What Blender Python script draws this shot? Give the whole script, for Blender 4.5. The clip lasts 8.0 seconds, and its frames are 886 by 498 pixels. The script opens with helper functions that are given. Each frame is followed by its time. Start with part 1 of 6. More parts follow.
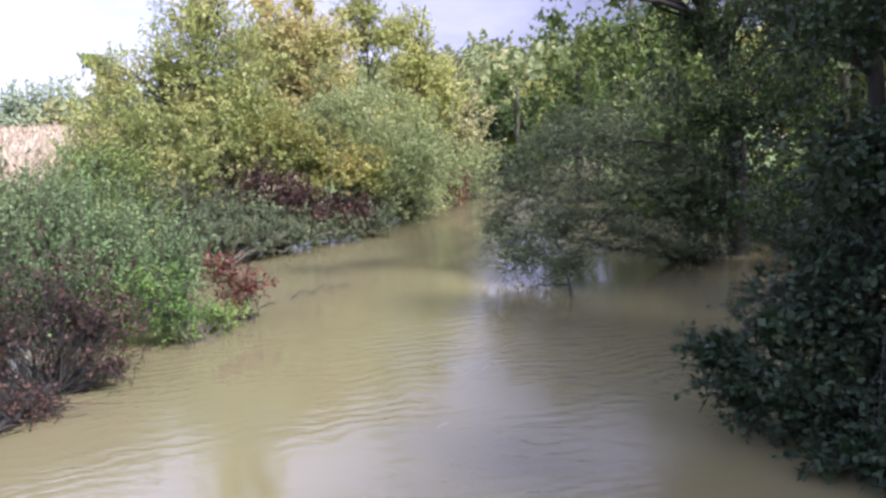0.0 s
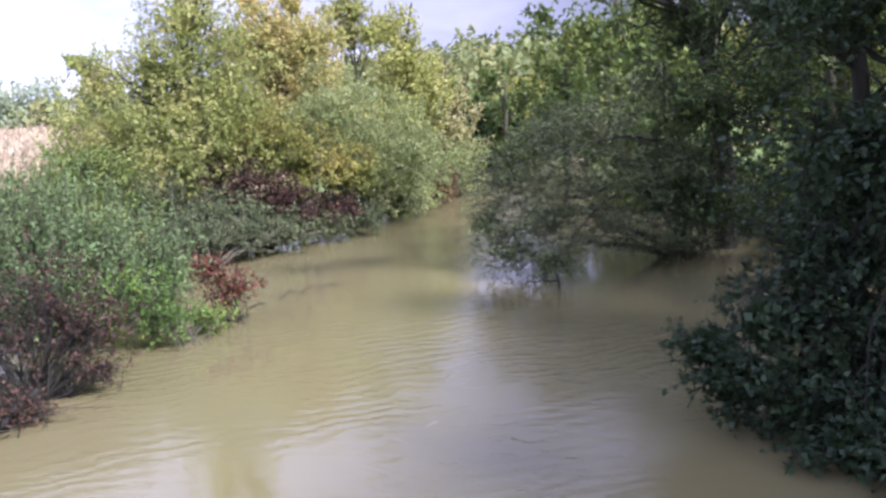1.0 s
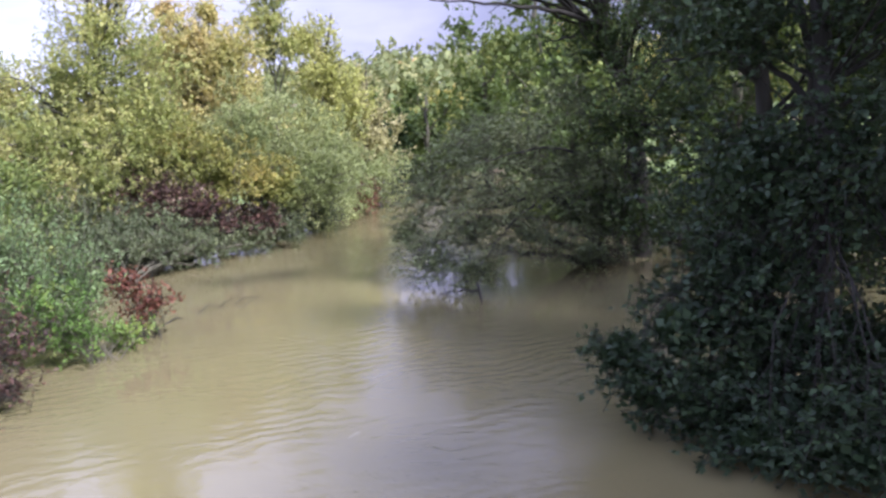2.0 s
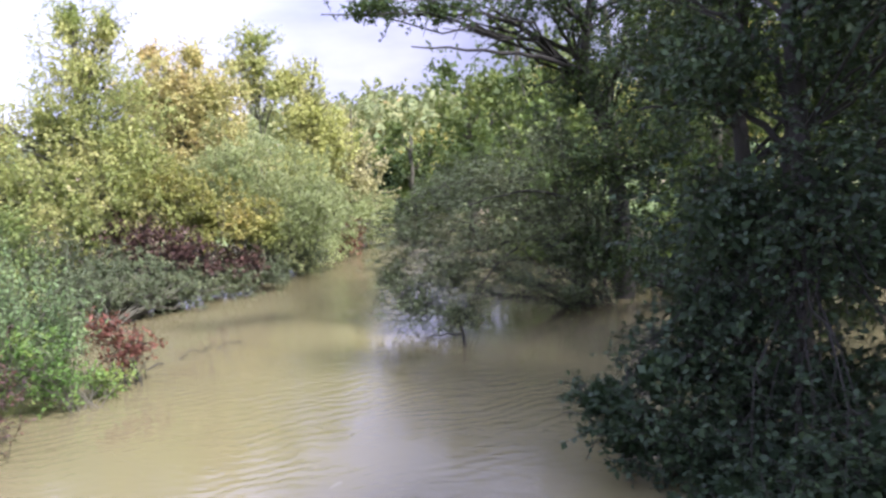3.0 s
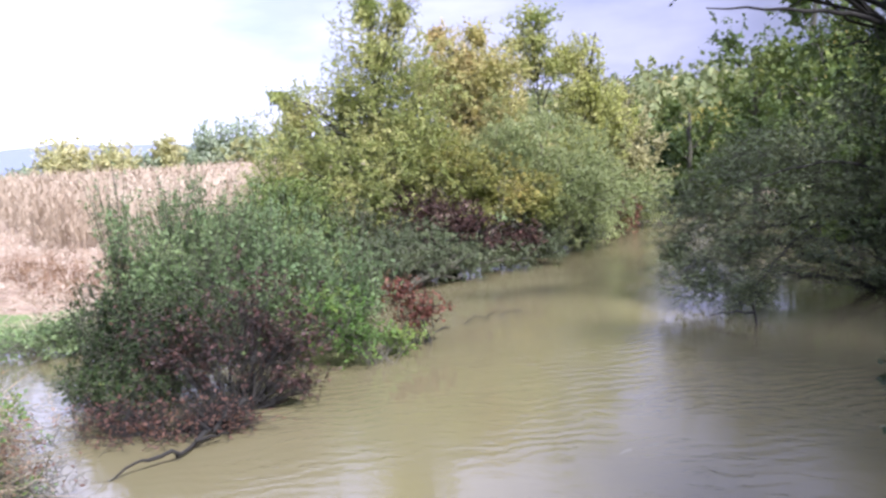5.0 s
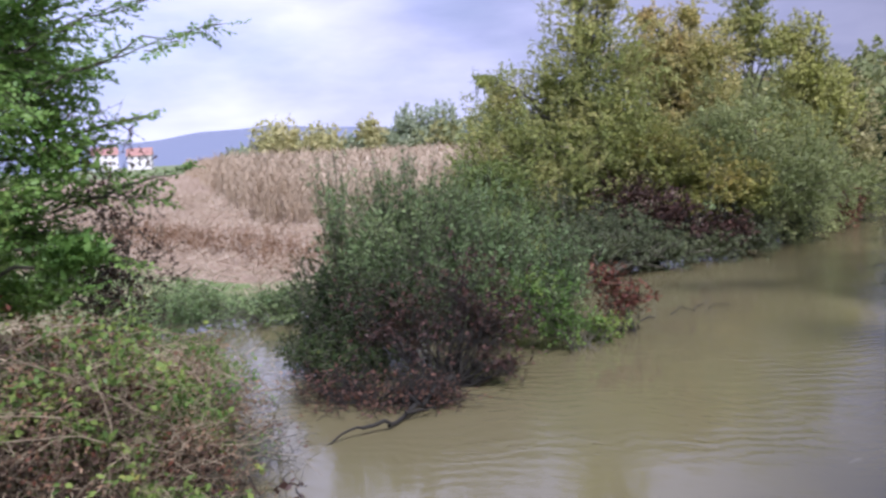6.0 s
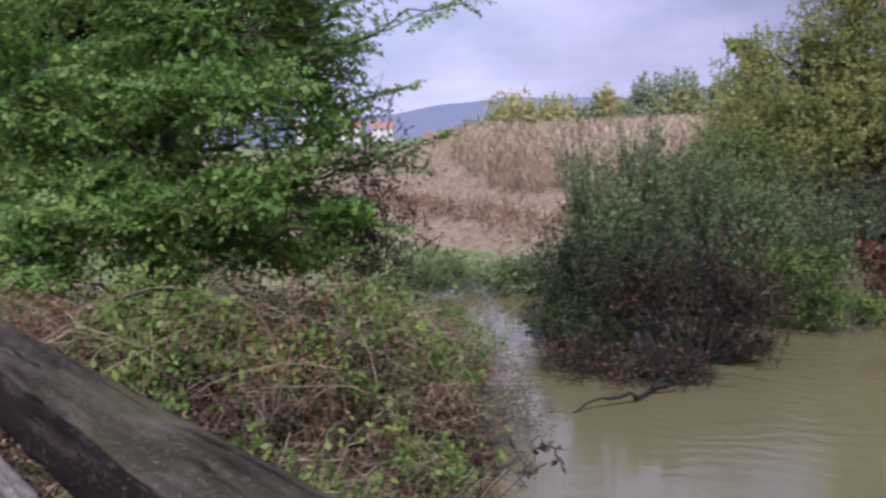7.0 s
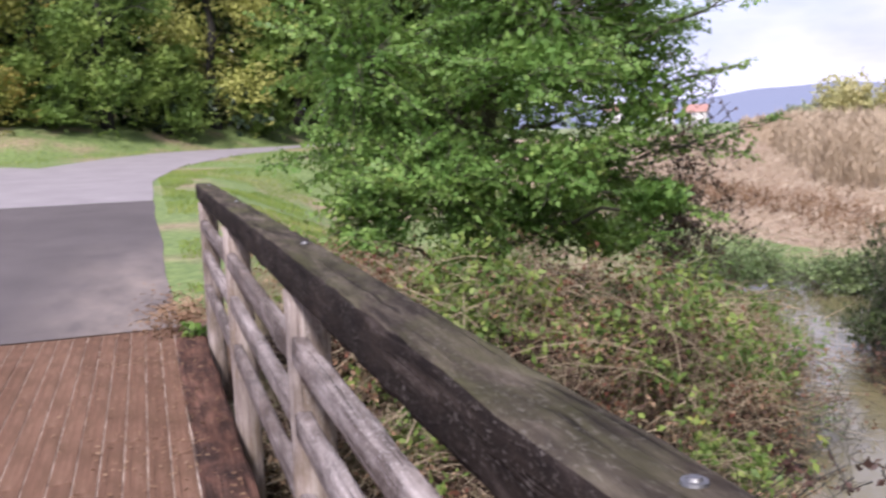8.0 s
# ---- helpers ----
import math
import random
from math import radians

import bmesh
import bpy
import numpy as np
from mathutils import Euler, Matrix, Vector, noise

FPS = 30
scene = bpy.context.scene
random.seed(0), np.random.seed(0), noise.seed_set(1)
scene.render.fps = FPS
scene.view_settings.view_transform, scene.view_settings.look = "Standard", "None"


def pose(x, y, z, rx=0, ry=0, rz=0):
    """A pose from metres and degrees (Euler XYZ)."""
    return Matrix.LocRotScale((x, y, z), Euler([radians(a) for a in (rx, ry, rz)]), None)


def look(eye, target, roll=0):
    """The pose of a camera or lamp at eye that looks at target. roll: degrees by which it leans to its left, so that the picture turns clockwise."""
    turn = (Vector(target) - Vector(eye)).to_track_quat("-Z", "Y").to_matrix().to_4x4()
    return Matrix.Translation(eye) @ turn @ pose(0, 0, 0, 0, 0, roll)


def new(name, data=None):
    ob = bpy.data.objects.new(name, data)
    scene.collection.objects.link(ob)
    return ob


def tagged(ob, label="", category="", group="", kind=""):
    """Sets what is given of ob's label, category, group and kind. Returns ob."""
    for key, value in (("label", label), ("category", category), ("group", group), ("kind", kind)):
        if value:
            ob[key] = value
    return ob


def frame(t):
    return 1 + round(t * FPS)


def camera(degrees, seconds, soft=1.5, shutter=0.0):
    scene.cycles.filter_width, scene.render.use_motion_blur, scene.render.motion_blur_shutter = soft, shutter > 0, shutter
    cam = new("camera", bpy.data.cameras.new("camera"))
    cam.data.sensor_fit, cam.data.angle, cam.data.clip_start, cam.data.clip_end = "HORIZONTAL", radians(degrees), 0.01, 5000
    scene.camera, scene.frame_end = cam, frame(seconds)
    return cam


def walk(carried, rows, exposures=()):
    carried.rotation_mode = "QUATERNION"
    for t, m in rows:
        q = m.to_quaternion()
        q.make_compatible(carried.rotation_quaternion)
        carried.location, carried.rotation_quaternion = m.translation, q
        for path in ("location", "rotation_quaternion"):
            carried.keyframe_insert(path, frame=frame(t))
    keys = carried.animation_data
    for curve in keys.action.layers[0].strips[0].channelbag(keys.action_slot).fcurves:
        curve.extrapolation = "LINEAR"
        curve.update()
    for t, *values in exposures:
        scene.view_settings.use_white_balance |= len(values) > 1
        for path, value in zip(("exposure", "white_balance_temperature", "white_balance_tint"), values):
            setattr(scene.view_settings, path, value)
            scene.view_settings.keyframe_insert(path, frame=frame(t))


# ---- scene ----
cam = camera(53.5, 8.0, soft=2.7, shutter=0.2)
PATH = [
    (0, (1.046, -0.052, 1.601), (0.577, 1.868, 1.291), -2.8),
    (0.5, (1.052, -0.025, 1.594), (0.577, 1.893, 1.284), -3.0),
    (1, (1.085, -0.035, 1.625), (0.636, 1.888, 1.306), -3.5),
    (1.5, (1.088, -0.08, 1.598), (0.719, 1.859, 1.274), -3.3),
    (1.7, (1.106, -0.083, 1.597), (0.774, 1.862, 1.274), -3.3),
    (2.8, (1.193, -0.132, 1.751), (0.998, 1.846, 1.525), -3.5),
    (3, (1.194, -0.1, 1.73), (0.951, 1.873, 1.509), -3.5),
    (3.5, (1.121, -0.068, 1.671), (0.744, 1.886, 1.466), -4.0),
    (4, (1.119, -0.06, 1.657), (0.587, 1.857, 1.452), -4.0),
    (4.2, (1.105, -0.064, 1.668), (0.512, 1.833, 1.446), -3.9),
    (5.3, (0.782, -0.146, 1.471), (-0.14, 1.617, 1.265), -4.0),
    (5.5, (0.728, -0.166, 1.49), (-0.271, 1.554, 1.286), -3.8),
    (6, (0.647, -0.228, 1.515), (-0.544, 1.363, 1.29), -3.3),
    (6.5, (0.568, -0.295, 1.503), (-0.808, 1.138, 1.277), -3.1),
    (7, (0.497, -0.373, 1.493), (-1.065, 0.85, 1.236), -3.7),
    (7.5, (0.445, -0.4, 1.479), (-1.29, 0.561, 1.226), -2.5),
    (7.7, (0.427, -0.411, 1.477), (-1.372, 0.424, 1.226), -2.1),
    (7.8, (0.448, -0.432, 1.478), (-1.381, 0.338, 1.223), -2.0),
    (8, (0.435, -0.439, 1.467), (-1.445, 0.191, 1.204), -2.1),
]
walk(cam, [(t, look(eye, target, roll)) for t, eye, target, roll in PATH], [(0.0, 0.68, 5600, 27), (1.7, 0.68, 5600, 27), (3.0, 0.98, 5700, 26), (4.2, 1.00, 5600, 26), (5.5, 0.20, 5550, 26), (6.5, -0.55, 5550, 27), (7.2, -0.66, 5750, 27), (8.0, -0.02, 6050, 25)])

# ---- world, sun ----
SUN_DIR = Vector((0.57, -0.33, 0.75)).normalized()      # towards the sun
world = bpy.data.worlds.new("world")
scene.world = world
world.use_nodes = True
wn, wl = world.node_tree.nodes, world.node_tree.links
wn.clear()
w_out = wn.new("ShaderNodeOutputWorld")
w_bg = wn.new("ShaderNodeBackground")
w_sky = wn.new("ShaderNodeTexSky")
w_sky.sky_type = "NISHITA"
w_sky.sun_disc = False
w_sky.sun_elevation = math.asin(SUN_DIR.z)
w_sky.sun_rotation = math.atan2(SUN_DIR.x, SUN_DIR.y)
w_sky.dust_density = 2.0
w_co = wn.new("ShaderNodeTexCoord")
w_map = wn.new("ShaderNodeMapping")
w_map.inputs["Scale"].default_value = (1.6, 1.6, 5.0)
w_noise = wn.new("ShaderNodeTexNoise")
w_noise.inputs["Scale"].default_value = 1.5
w_noise.inputs["Detail"].default_value = 7
w_noise.inputs["Roughness"].default_value = 0.52
w_cover = wn.new("ShaderNodeMapRange")
w_cover.inputs["From Min"].default_value = 0.10
w_cover.inputs["From Max"].default_value = 0.50
w_noise2 = wn.new("ShaderNodeTexNoise")
w_noise2.inputs["Scale"].default_value = 3.2
w_noise2.inputs["Detail"].default_value = 6
w_tone = wn.new("ShaderNodeValToRGB")
w_tone.color_ramp.elements[0].position, w_tone.color_ramp.elements[0].color = 0.35, (5.9, 6.2, 8.2, 1)
w_tone.color_ramp.elements[1].position, w_tone.color_ramp.elements[1].color = 0.68, (9.2, 9.3, 11.0, 1)
w_mix = wn.new("ShaderNodeMix")
w_mix.data_type = "RGBA"
wl.new(w_co.outputs["Generated"], w_map.inputs["Vector"])
wl.new(w_map.outputs[0], w_noise.inputs["Vector"])
wl.new(w_map.outputs[0], w_noise2.inputs["Vector"])
wl.new(w_noise.outputs[0], w_cover.inputs["Value"])
wl.new(w_noise2.outputs[0], w_tone.inputs[0])
wl.new(w_cover.outputs[0], w_mix.inputs["Factor"])
wl.new(w_sky.outputs[0], w_mix.inputs[6])
wl.new(w_tone.outputs[0], w_mix.inputs[7])
w_dir = wn.new("ShaderNodeSeparateXYZ")
wl.new(w_co.outputs["Generated"], w_dir.inputs[0])
w_ops = []
for how, k in (("MULTIPLY", -1.0), ("MAXIMUM", 0.0), ("MULTIPLY", 1.33), ("MULTIPLY", -0.53), ("ADD", 0.0), ("ADD", 1.02)):
    w_op = wn.new("ShaderNodeMath")
    w_op.operation = how
    w_op.inputs[1].default_value = k
    w_ops.append(w_op)
wl.new(w_dir.outputs["X"], w_ops[0].inputs[0])
wl.new(w_ops[0].outputs[0], w_ops[1].inputs[0])
wl.new(w_ops[1].outputs[0], w_ops[2].inputs[0])
wl.new(w_dir.outputs["Y"], w_ops[3].inputs[0])
wl.new(w_ops[2].outputs[0], w_ops[4].inputs[0])
wl.new(w_ops[3].outputs[0], w_ops[4].inputs[1])
wl.new(w_ops[4].outputs[0], w_ops[5].inputs[0])
w_thin = wn.new("ShaderNodeVectorMath")       # cloud is brighter towards the open west
w_thin.operation = "SCALE"
wl.new(w_mix.outputs[2], w_thin.inputs[0])
wl.new(w_ops[5].outputs[0], w_thin.inputs["Scale"])
wl.new(w_thin.outputs[0], w_bg.inputs["Color"])
w_bg.inputs["Strength"].default_value = 0.082
wl.new(w_bg.outputs[0], w_out.inputs["Surface"])

sun = new("sun", bpy.data.lights.new("sun", "SUN"))
sun.data.energy, sun.data.angle, sun.data.color = 6.2, radians(8), (1.0, 0.95, 0.86)
sun.matrix_world = look(SUN_DIR * 60, (0, 0, 0))


# ---- materials ----
class Nodes:
    """A small node-tree builder for one material."""

    def __init__(self, name):
        self.mat = bpy.data.materials.new(name)
        self.mat.use_nodes = True
        self.tree = self.mat.node_tree
        self.bsdf = self.tree.nodes["Principled BSDF"]
        self.out = self.tree.nodes["Material Output"]
        self.co = self.add("ShaderNodeTexCoord").outputs["Object"]

    def add(self, kind, **inputs):
        node = self.tree.nodes.new(kind)
        for key, value in inputs.items():
            node.inputs[key].default_value = value
        return node

    def link(self, a, b):
        self.tree.links.new(a, b)
        return self

    def noise(self, scale, detail=4.0, stretch=None, rough=0.55, distort=0.0):
        n = self.add("ShaderNodeTexNoise", Scale=scale, Detail=detail, Roughness=rough, Distortion=distort)
        src = self.co
        if stretch:
            m = self.add("ShaderNodeMapping", Scale=stretch)
            self.link(src, m.inputs["Vector"])
            src = m.outputs[0]
        self.link(src, n.inputs["Vector"])
        return n.outputs[0]

    def ramp(self, value, stops):
        r = self.add("ShaderNodeValToRGB")
        el = r.color_ramp.elements
        while len(el) < len(stops):
            el.new(0.5)
        for e, (p, c) in zip(el, stops):
            e.position, e.color = p, (*c, 1)
        self.link(value, r.inputs[0])
        return r.outputs[0]

    def mix(self, fac, a, b, how="MIX"):
        m = self.add("ShaderNodeMix")
        m.data_type, m.blend_type = "RGBA", how
        for value, socket in ((fac, m.inputs[0]), (a, m.inputs[6]), (b, m.inputs[7])):
            if isinstance(value, (int, float)):
                socket.default_value = value
            elif isinstance(value, tuple):
                socket.default_value = (*value, 1)
            else:
                self.link(value, socket)
        return m.outputs[2]

    def math(self, how, a, b=0.0):
        m = self.add("ShaderNodeMath")
        m.operation = how
        for value, socket in ((a, m.inputs[0]), (b, m.inputs[1])):
            if isinstance(value, (int, float)):
                socket.default_value = value
            else:
                self.link(value, socket)
        return m.outputs[0]

    def bump(self, height, strength, distance):
        b = self.add("ShaderNodeBump", Strength=strength, Distance=distance)
        self.link(height, b.inputs["Height"])
        self.link(b.outputs[0], self.bsdf.inputs["Normal"])
        return b

    def done(self, colour=None, rough=0.7, spec=0.5):
        if colour is not None:
            if isinstance(colour, tuple):
                self.bsdf.inputs["Base Color"].default_value = (*colour, 1)
            else:
                self.link(colour, self.bsdf.inputs["Base Color"])
        if isinstance(rough, (int, float)):
            self.bsdf.inputs["Roughness"].default_value = rough
        else:
            self.link(rough, self.bsdf.inputs["Roughness"])
        self.bsdf.inputs["Specular IOR Level"].default_value = spec
        return self.mat


def leaf_mat(name, stops, clear=0.28, patch=0.9, gloss=0.55, share=0.24, spec=0.24):
    """Leaves: a colour for each leaf, drifting in patches, with light coming through."""
    n = Nodes(name)
    geo = n.add("ShaderNodeNewGeometry")
    drift = n.noise(patch, 5.0, None, 0.62)
    one = n.math("MULTIPLY", geo.outputs["Random Per Island"], share)
    two = n.math("MULTIPLY", n.math("SUBTRACT", drift, 0.31), (1 - share) * 2.6)
    colour = n.ramp(n.math("ADD", one, two), stops)
    n.done(colour, gloss, spec)
    t = n.add("ShaderNodeBsdfTranslucent")
    n.link(n.mix(0.30, colour, (0.20, 0.27, 0.03), "MIX"), t.inputs["Color"])
    m = n.add("ShaderNodeMixShader", Fac=clear * 0.8)
    n.link(n.bsdf.outputs[0], m.inputs[1]).link(t.outputs[0], m.inputs[2])
    n.link(m.outputs[0], n.out.inputs["Surface"])
    return n.mat


def bark_mat(name, dark, light, scale=9.0, moss=(0.10, 0.12, 0.06)):
    n = Nodes(name)
    a = n.noise(scale, 6.0, (1, 1, 0.25))
    b = n.noise(1.7, 3.0)
    c = n.mix(n.math("MULTIPLY", b, 0.6), n.ramp(a, [(0.3, dark), (0.7, light)]), moss)
    n.bump(a, 0.7, 0.02)
    return n.done(c, 0.85)


LEAF_ASH = leaf_mat("ash_leaves", [(0.0, (0.21, 0.28, 0.08)), (0.4, (0.39, 0.44, 0.14)), (0.75, (0.58, 0.56, 0.21)), (1.0, (0.68, 0.60, 0.26))], 0.6)
LEAF_GOLD = leaf_mat("golden_leaves", [(0.0, (0.36, 0.40, 0.14)), (0.4, (0.54, 0.51, 0.19)), (0.75, (0.68, 0.56, 0.25)), (1.0, (0.70, 0.50, 0.25))], 0.6)
LEAF_WILLOW = leaf_mat("willow_leaves", [(0.0, (0.17, 0.22, 0.08)), (0.5, (0.31, 0.365, 0.145)), (1.0, (0.47, 0.50, 0.22))], 0.5)
LEAF_OSIER = leaf_mat("osier_leaves", [(0.0, (0.068, 0.122, 0.045)), (0.5, (0.155, 0.23, 0.09)), (1.0, (0.29, 0.365, 0.15))])
LEAF_YELLOW = leaf_mat("yellow_green_leaves", [(0.0, (0.28, 0.31, 0.07)), (0.5, (0.46, 0.48, 0.14)), (1.0, (0.6, 0.55, 0.22))])
LEAF_PALE = leaf_mat("pale_leaves", [(0.0, (0.26, 0.27, 0.10)), (0.6, (0.45, 0.42, 0.20)), (1.0, (0.55, 0.50, 0.28))])
# Alder and shade leaves: canopy shade is put into their near-black colours.
LEAF_ALDER = leaf_mat("shaded_alder_leaves", [(0.0, (0.014, 0.028, 0.014)), (0.5, (0.026, 0.046, 0.023)), (0.95, (0.048, 0.078, 0.032)), (1.0, (0.16, 0.10, 0.03))], 0.15, 0.8, 0.5, 0.7, 0.22)
LEAF_SHADE = leaf_mat("shade_darkened_leaves", [(0.0, (0.017, 0.030, 0.013)), (0.5, (0.038, 0.062, 0.025)), (0.9, (0.085, 0.12, 0.038)), (1.0, (0.20, 0.17, 0.05))], 0.22, 0.6, 0.7, 0.6, 0.12)
LEAF_SALLOW = leaf_mat("sallow_leaves", [(0.0, (0.06, 0.085, 0.042)), (0.6, (0.125, 0.155, 0.075)), (1.0, (0.22, 0.245, 0.115))], 0.3)
LEAF_WOOD = leaf_mat("woodland_leaves", [(0.0, (0.06, 0.1, 0.03)), (0.5, (0.15, 0.21, 0.055)), (0.85, (0.29, 0.32, 0.09)), (1.0, (0.42, 0.3, 0.08))], 0.35, 0.35)
# Darker copy of the woodland leaves, with the bank's shade in its colour.
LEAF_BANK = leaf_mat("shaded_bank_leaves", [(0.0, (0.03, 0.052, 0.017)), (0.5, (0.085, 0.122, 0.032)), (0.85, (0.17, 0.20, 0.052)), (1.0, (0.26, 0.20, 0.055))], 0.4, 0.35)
LEAF_WOODGOLD = leaf_mat("autumn_woodland_leaves", [(0.0, (0.10, 0.145, 0.035)), (0.45, (0.26, 0.27, 0.065)), (0.8, (0.42, 0.32, 0.085)), (1.0, (0.42, 0.21, 0.075))], 0.35, 0.35)
LEAF_WEST = leaf_mat("roadside_leaves", [(0.0, (0.06, 0.12, 0.03)), (0.45, (0.19, 0.30, 0.07)), (0.85, (0.38, 0.48, 0.13)), (1.0, (0.52, 0.46, 0.14))], 0.35, 0.30, 0.55, 0.2)
# Field trees: distance haze is put into these two pale leaf colours.
LEAF_HAZEGOLD = leaf_mat("hazed_yellow_leaves", [(0.0, (0.38, 0.42, 0.20)), (0.5, (0.56, 0.54, 0.26)), (1.0, (0.68, 0.58, 0.34))], 0.3, 0.10, 0.8, 0.3, 0.1)
LEAF_HAZEGREEN = leaf_mat("hazed_blue_green_leaves", [(0.0, (0.24, 0.31, 0.22)), (0.5, (0.37, 0.43, 0.28)), (1.0, (0.50, 0.53, 0.32))], 0.3, 0.10, 0.8, 0.3, 0.1)
# Muted hillside leaves, greyed to carry the haze of distance in their colour.
LEAF_FAR = leaf_mat("hazed_hillside_leaves", [(0.0, (0.11, 0.145, 0.065)), (0.5, (0.21, 0.24, 0.10)), (0.85, (0.34, 0.32, 0.13)), (1.0, (0.40, 0.27, 0.12))], 0.25, 0.12, 0.7, 0.3)
LEAF_THORN = leaf_mat("hedge_leaves", [(0.0, (0.045, 0.105, 0.025)), (0.4, (0.15, 0.29, 0.065)), (0.75, (0.29, 0.45, 0.12)), (1.0, (0.52, 0.55, 0.16))], 0.55, 1.3, 0.45, 0.35)
LEAF_BRIGHT = leaf_mat("bright_herb_leaves", [(0.0, (0.06, 0.13, 0.03)), (0.5, (0.13, 0.24, 0.05)), (1.0, (0.30, 0.36, 0.085))], 0.4, 1.5)
LEAF_DOGWOOD = leaf_mat("dogwood_leaves", [(0.0, (0.034, 0.020, 0.017)), (0.5, (0.070, 0.037, 0.031)), (0.85, (0.125, 0.068, 0.050)), (1.0, (0.09, 0.12, 0.042))], 0.2, 1.4, 0.5, 0.6)
LEAF_RED = leaf_mat("russet_leaves", [(0.0, (0.07, 0.028, 0.02)), (0.6, (0.17, 0.065, 0.042)), (1.0, (0.27, 0.14, 0.085))], 0.25, 1.4)
LEAF_DRIFT = leaf_mat("sodden_leaves", [(0.0, (0.055, 0.028, 0.020)), (0.5, (0.125, 0.062, 0.044)), (1.0, (0.20, 0.115, 0.075))], 0.1, 1.4, 0.6)
LEAF_DEAD = leaf_mat("withered_leaves", [(0.0, (0.07, 0.036, 0.022)), (0.45, (0.22, 0.13, 0.075)), (0.8, (0.37, 0.255, 0.155)), (1.0, (0.52, 0.41, 0.26))], 0.15, 1.2, 0.7)
# Dark brown leaves for inside the mounds: shade of the hollows put into colour.
HOLLOW_LITTER = leaf_mat("dark_hollow_leaves", [(0.0, (0.03, 0.02, 0.014)), (0.6, (0.075, 0.048, 0.032)), (1.0, (0.14, 0.09, 0.055))], 0.05, 1.5, 0.8)
LEAF_BRAMBLE = leaf_mat("bramble_leaves", [(0.0, (0.04, 0.085, 0.022)), (0.4, (0.13, 0.215, 0.05)), (0.8, (0.29, 0.37, 0.09)), (1.0, (0.56, 0.50, 0.14))], 0.4, 2.0, 0.5, 0.5)
LEAF_CORN = leaf_mat("dry_maize", [(0.0, (0.31, 0.235, 0.155)), (0.5, (0.50, 0.405, 0.285)), (1.0, (0.66, 0.57, 0.43))], 0.15, 0.25, 0.75)
LEAF_STRAW = leaf_mat("trodden_straw", [(0.0, (0.26, 0.185, 0.125)), (0.5, (0.48, 0.395, 0.29)), (1.0, (0.66, 0.575, 0.45))], 0.1, 0.5, 0.8)
LEAF_GRASS = leaf_mat("grass_blades", [(0.0, (0.12, 0.20, 0.04)), (0.6, (0.24, 0.33, 0.07)), (1.0, (0.42, 0.42, 0.14))], 0.3, 0.6)
BARK = bark_mat("grey_brown_bark", (0.035, 0.028, 0.022), (0.11, 0.09, 0.07))
BARK_DARK = bark_mat("dark_wet_bark", (0.010, 0.008, 0.007), (0.028, 0.023, 0.019), 9.0, (0.018, 0.021, 0.012))
CANE = bark_mat("dry_canes", (0.12, 0.084, 0.048), (0.58, 0.49, 0.33), 5, (0.20, 0.155, 0.085))


def water_mat():
    n = Nodes("muddy_river_water")
    big = n.noise(0.16, 3.0, (1.0, 0.5, 1))
    colour = n.ramp(big, [(0.3, (0.150, 0.133, 0.066)), (0.7, (0.182, 0.163, 0.085))])
    swirl = n.noise(0.7, 3.0, (1.0, 0.8, 1), 0.45, 0.6)
    chop = n.noise(2.6, 4.0, (1.0, 1.5, 1), 0.55, 2.2)
    where = n.ramp(n.noise(0.30, 2.0), [(0.38, (0.10, 0.10, 0.10)), (0.56, (1, 1, 1))])
    h = n.math("ADD", n.math("MULTIPLY", swirl, 0.16), n.math("MULTIPLY", n.math("MULTIPLY", chop, where), 0.26))
    wave = n.add("ShaderNodeTexWave", Scale=1.1, Distortion=14.0, Detail=3.0)
    wave.inputs["Detail Scale"].default_value = 0.7
    turn = n.add("ShaderNodeMapping", Rotation=(0, 0, 1.0))
    n.link(n.co, turn.inputs["Vector"]).link(turn.outputs[0], wave.inputs["Vector"])
    h = n.math("ADD", h, n.math("MULTIPLY", n.math("MULTIPLY", wave.outputs["Fac"], where), 0.085))
    lap = n.noise(7.5, 2.0, (0.38, 1.0, 1), 0.5, 0.9)
    lull = n.ramp(n.noise(0.42, 2.0, (1.0, 1.6, 1)), [(0.47, (0, 0, 0)), (0.63, (1, 1, 1))])
    h = n.math("ADD", h, n.math("MULTIPLY", n.math("MULTIPLY", lap, lull), 0.11))
    xyz = n.add("ShaderNodeSeparateXYZ")
    n.link(n.co, xyz.inputs[0])
    shoal = n.add("ShaderNodeMapRange")
    shoal.inputs["From Min"].default_value, shoal.inputs["From Max"].default_value = 19.0, 27.0
    n.link(xyz.outputs["Y"], shoal.inputs["Value"])
    riffle = n.noise(3.2, 4.0, (0.8, 1.0, 1), 0.6, 0.8)
    h = n.math("ADD", h, n.math("MULTIPLY", n.math("MULTIPLY", riffle, shoal.outputs[0]), 1.3))
    n.bump(h, 0.30, 0.10)
    foam = n.ramp(n.math("MULTIPLY", n.noise(1.5, 5.0, (2.6, 0.55, 1), 0.6, 0.8), n.noise(0.21, 1.0)), [(0.40, (0, 0, 0)), (0.47, (0.3, 0.3, 0.3))])
    colour = n.mix(foam, colour, (0.46, 0.42, 0.33))
    n.bsdf.inputs["IOR"].default_value = 1.72
    return n.done(colour, 0.06, 0.65)


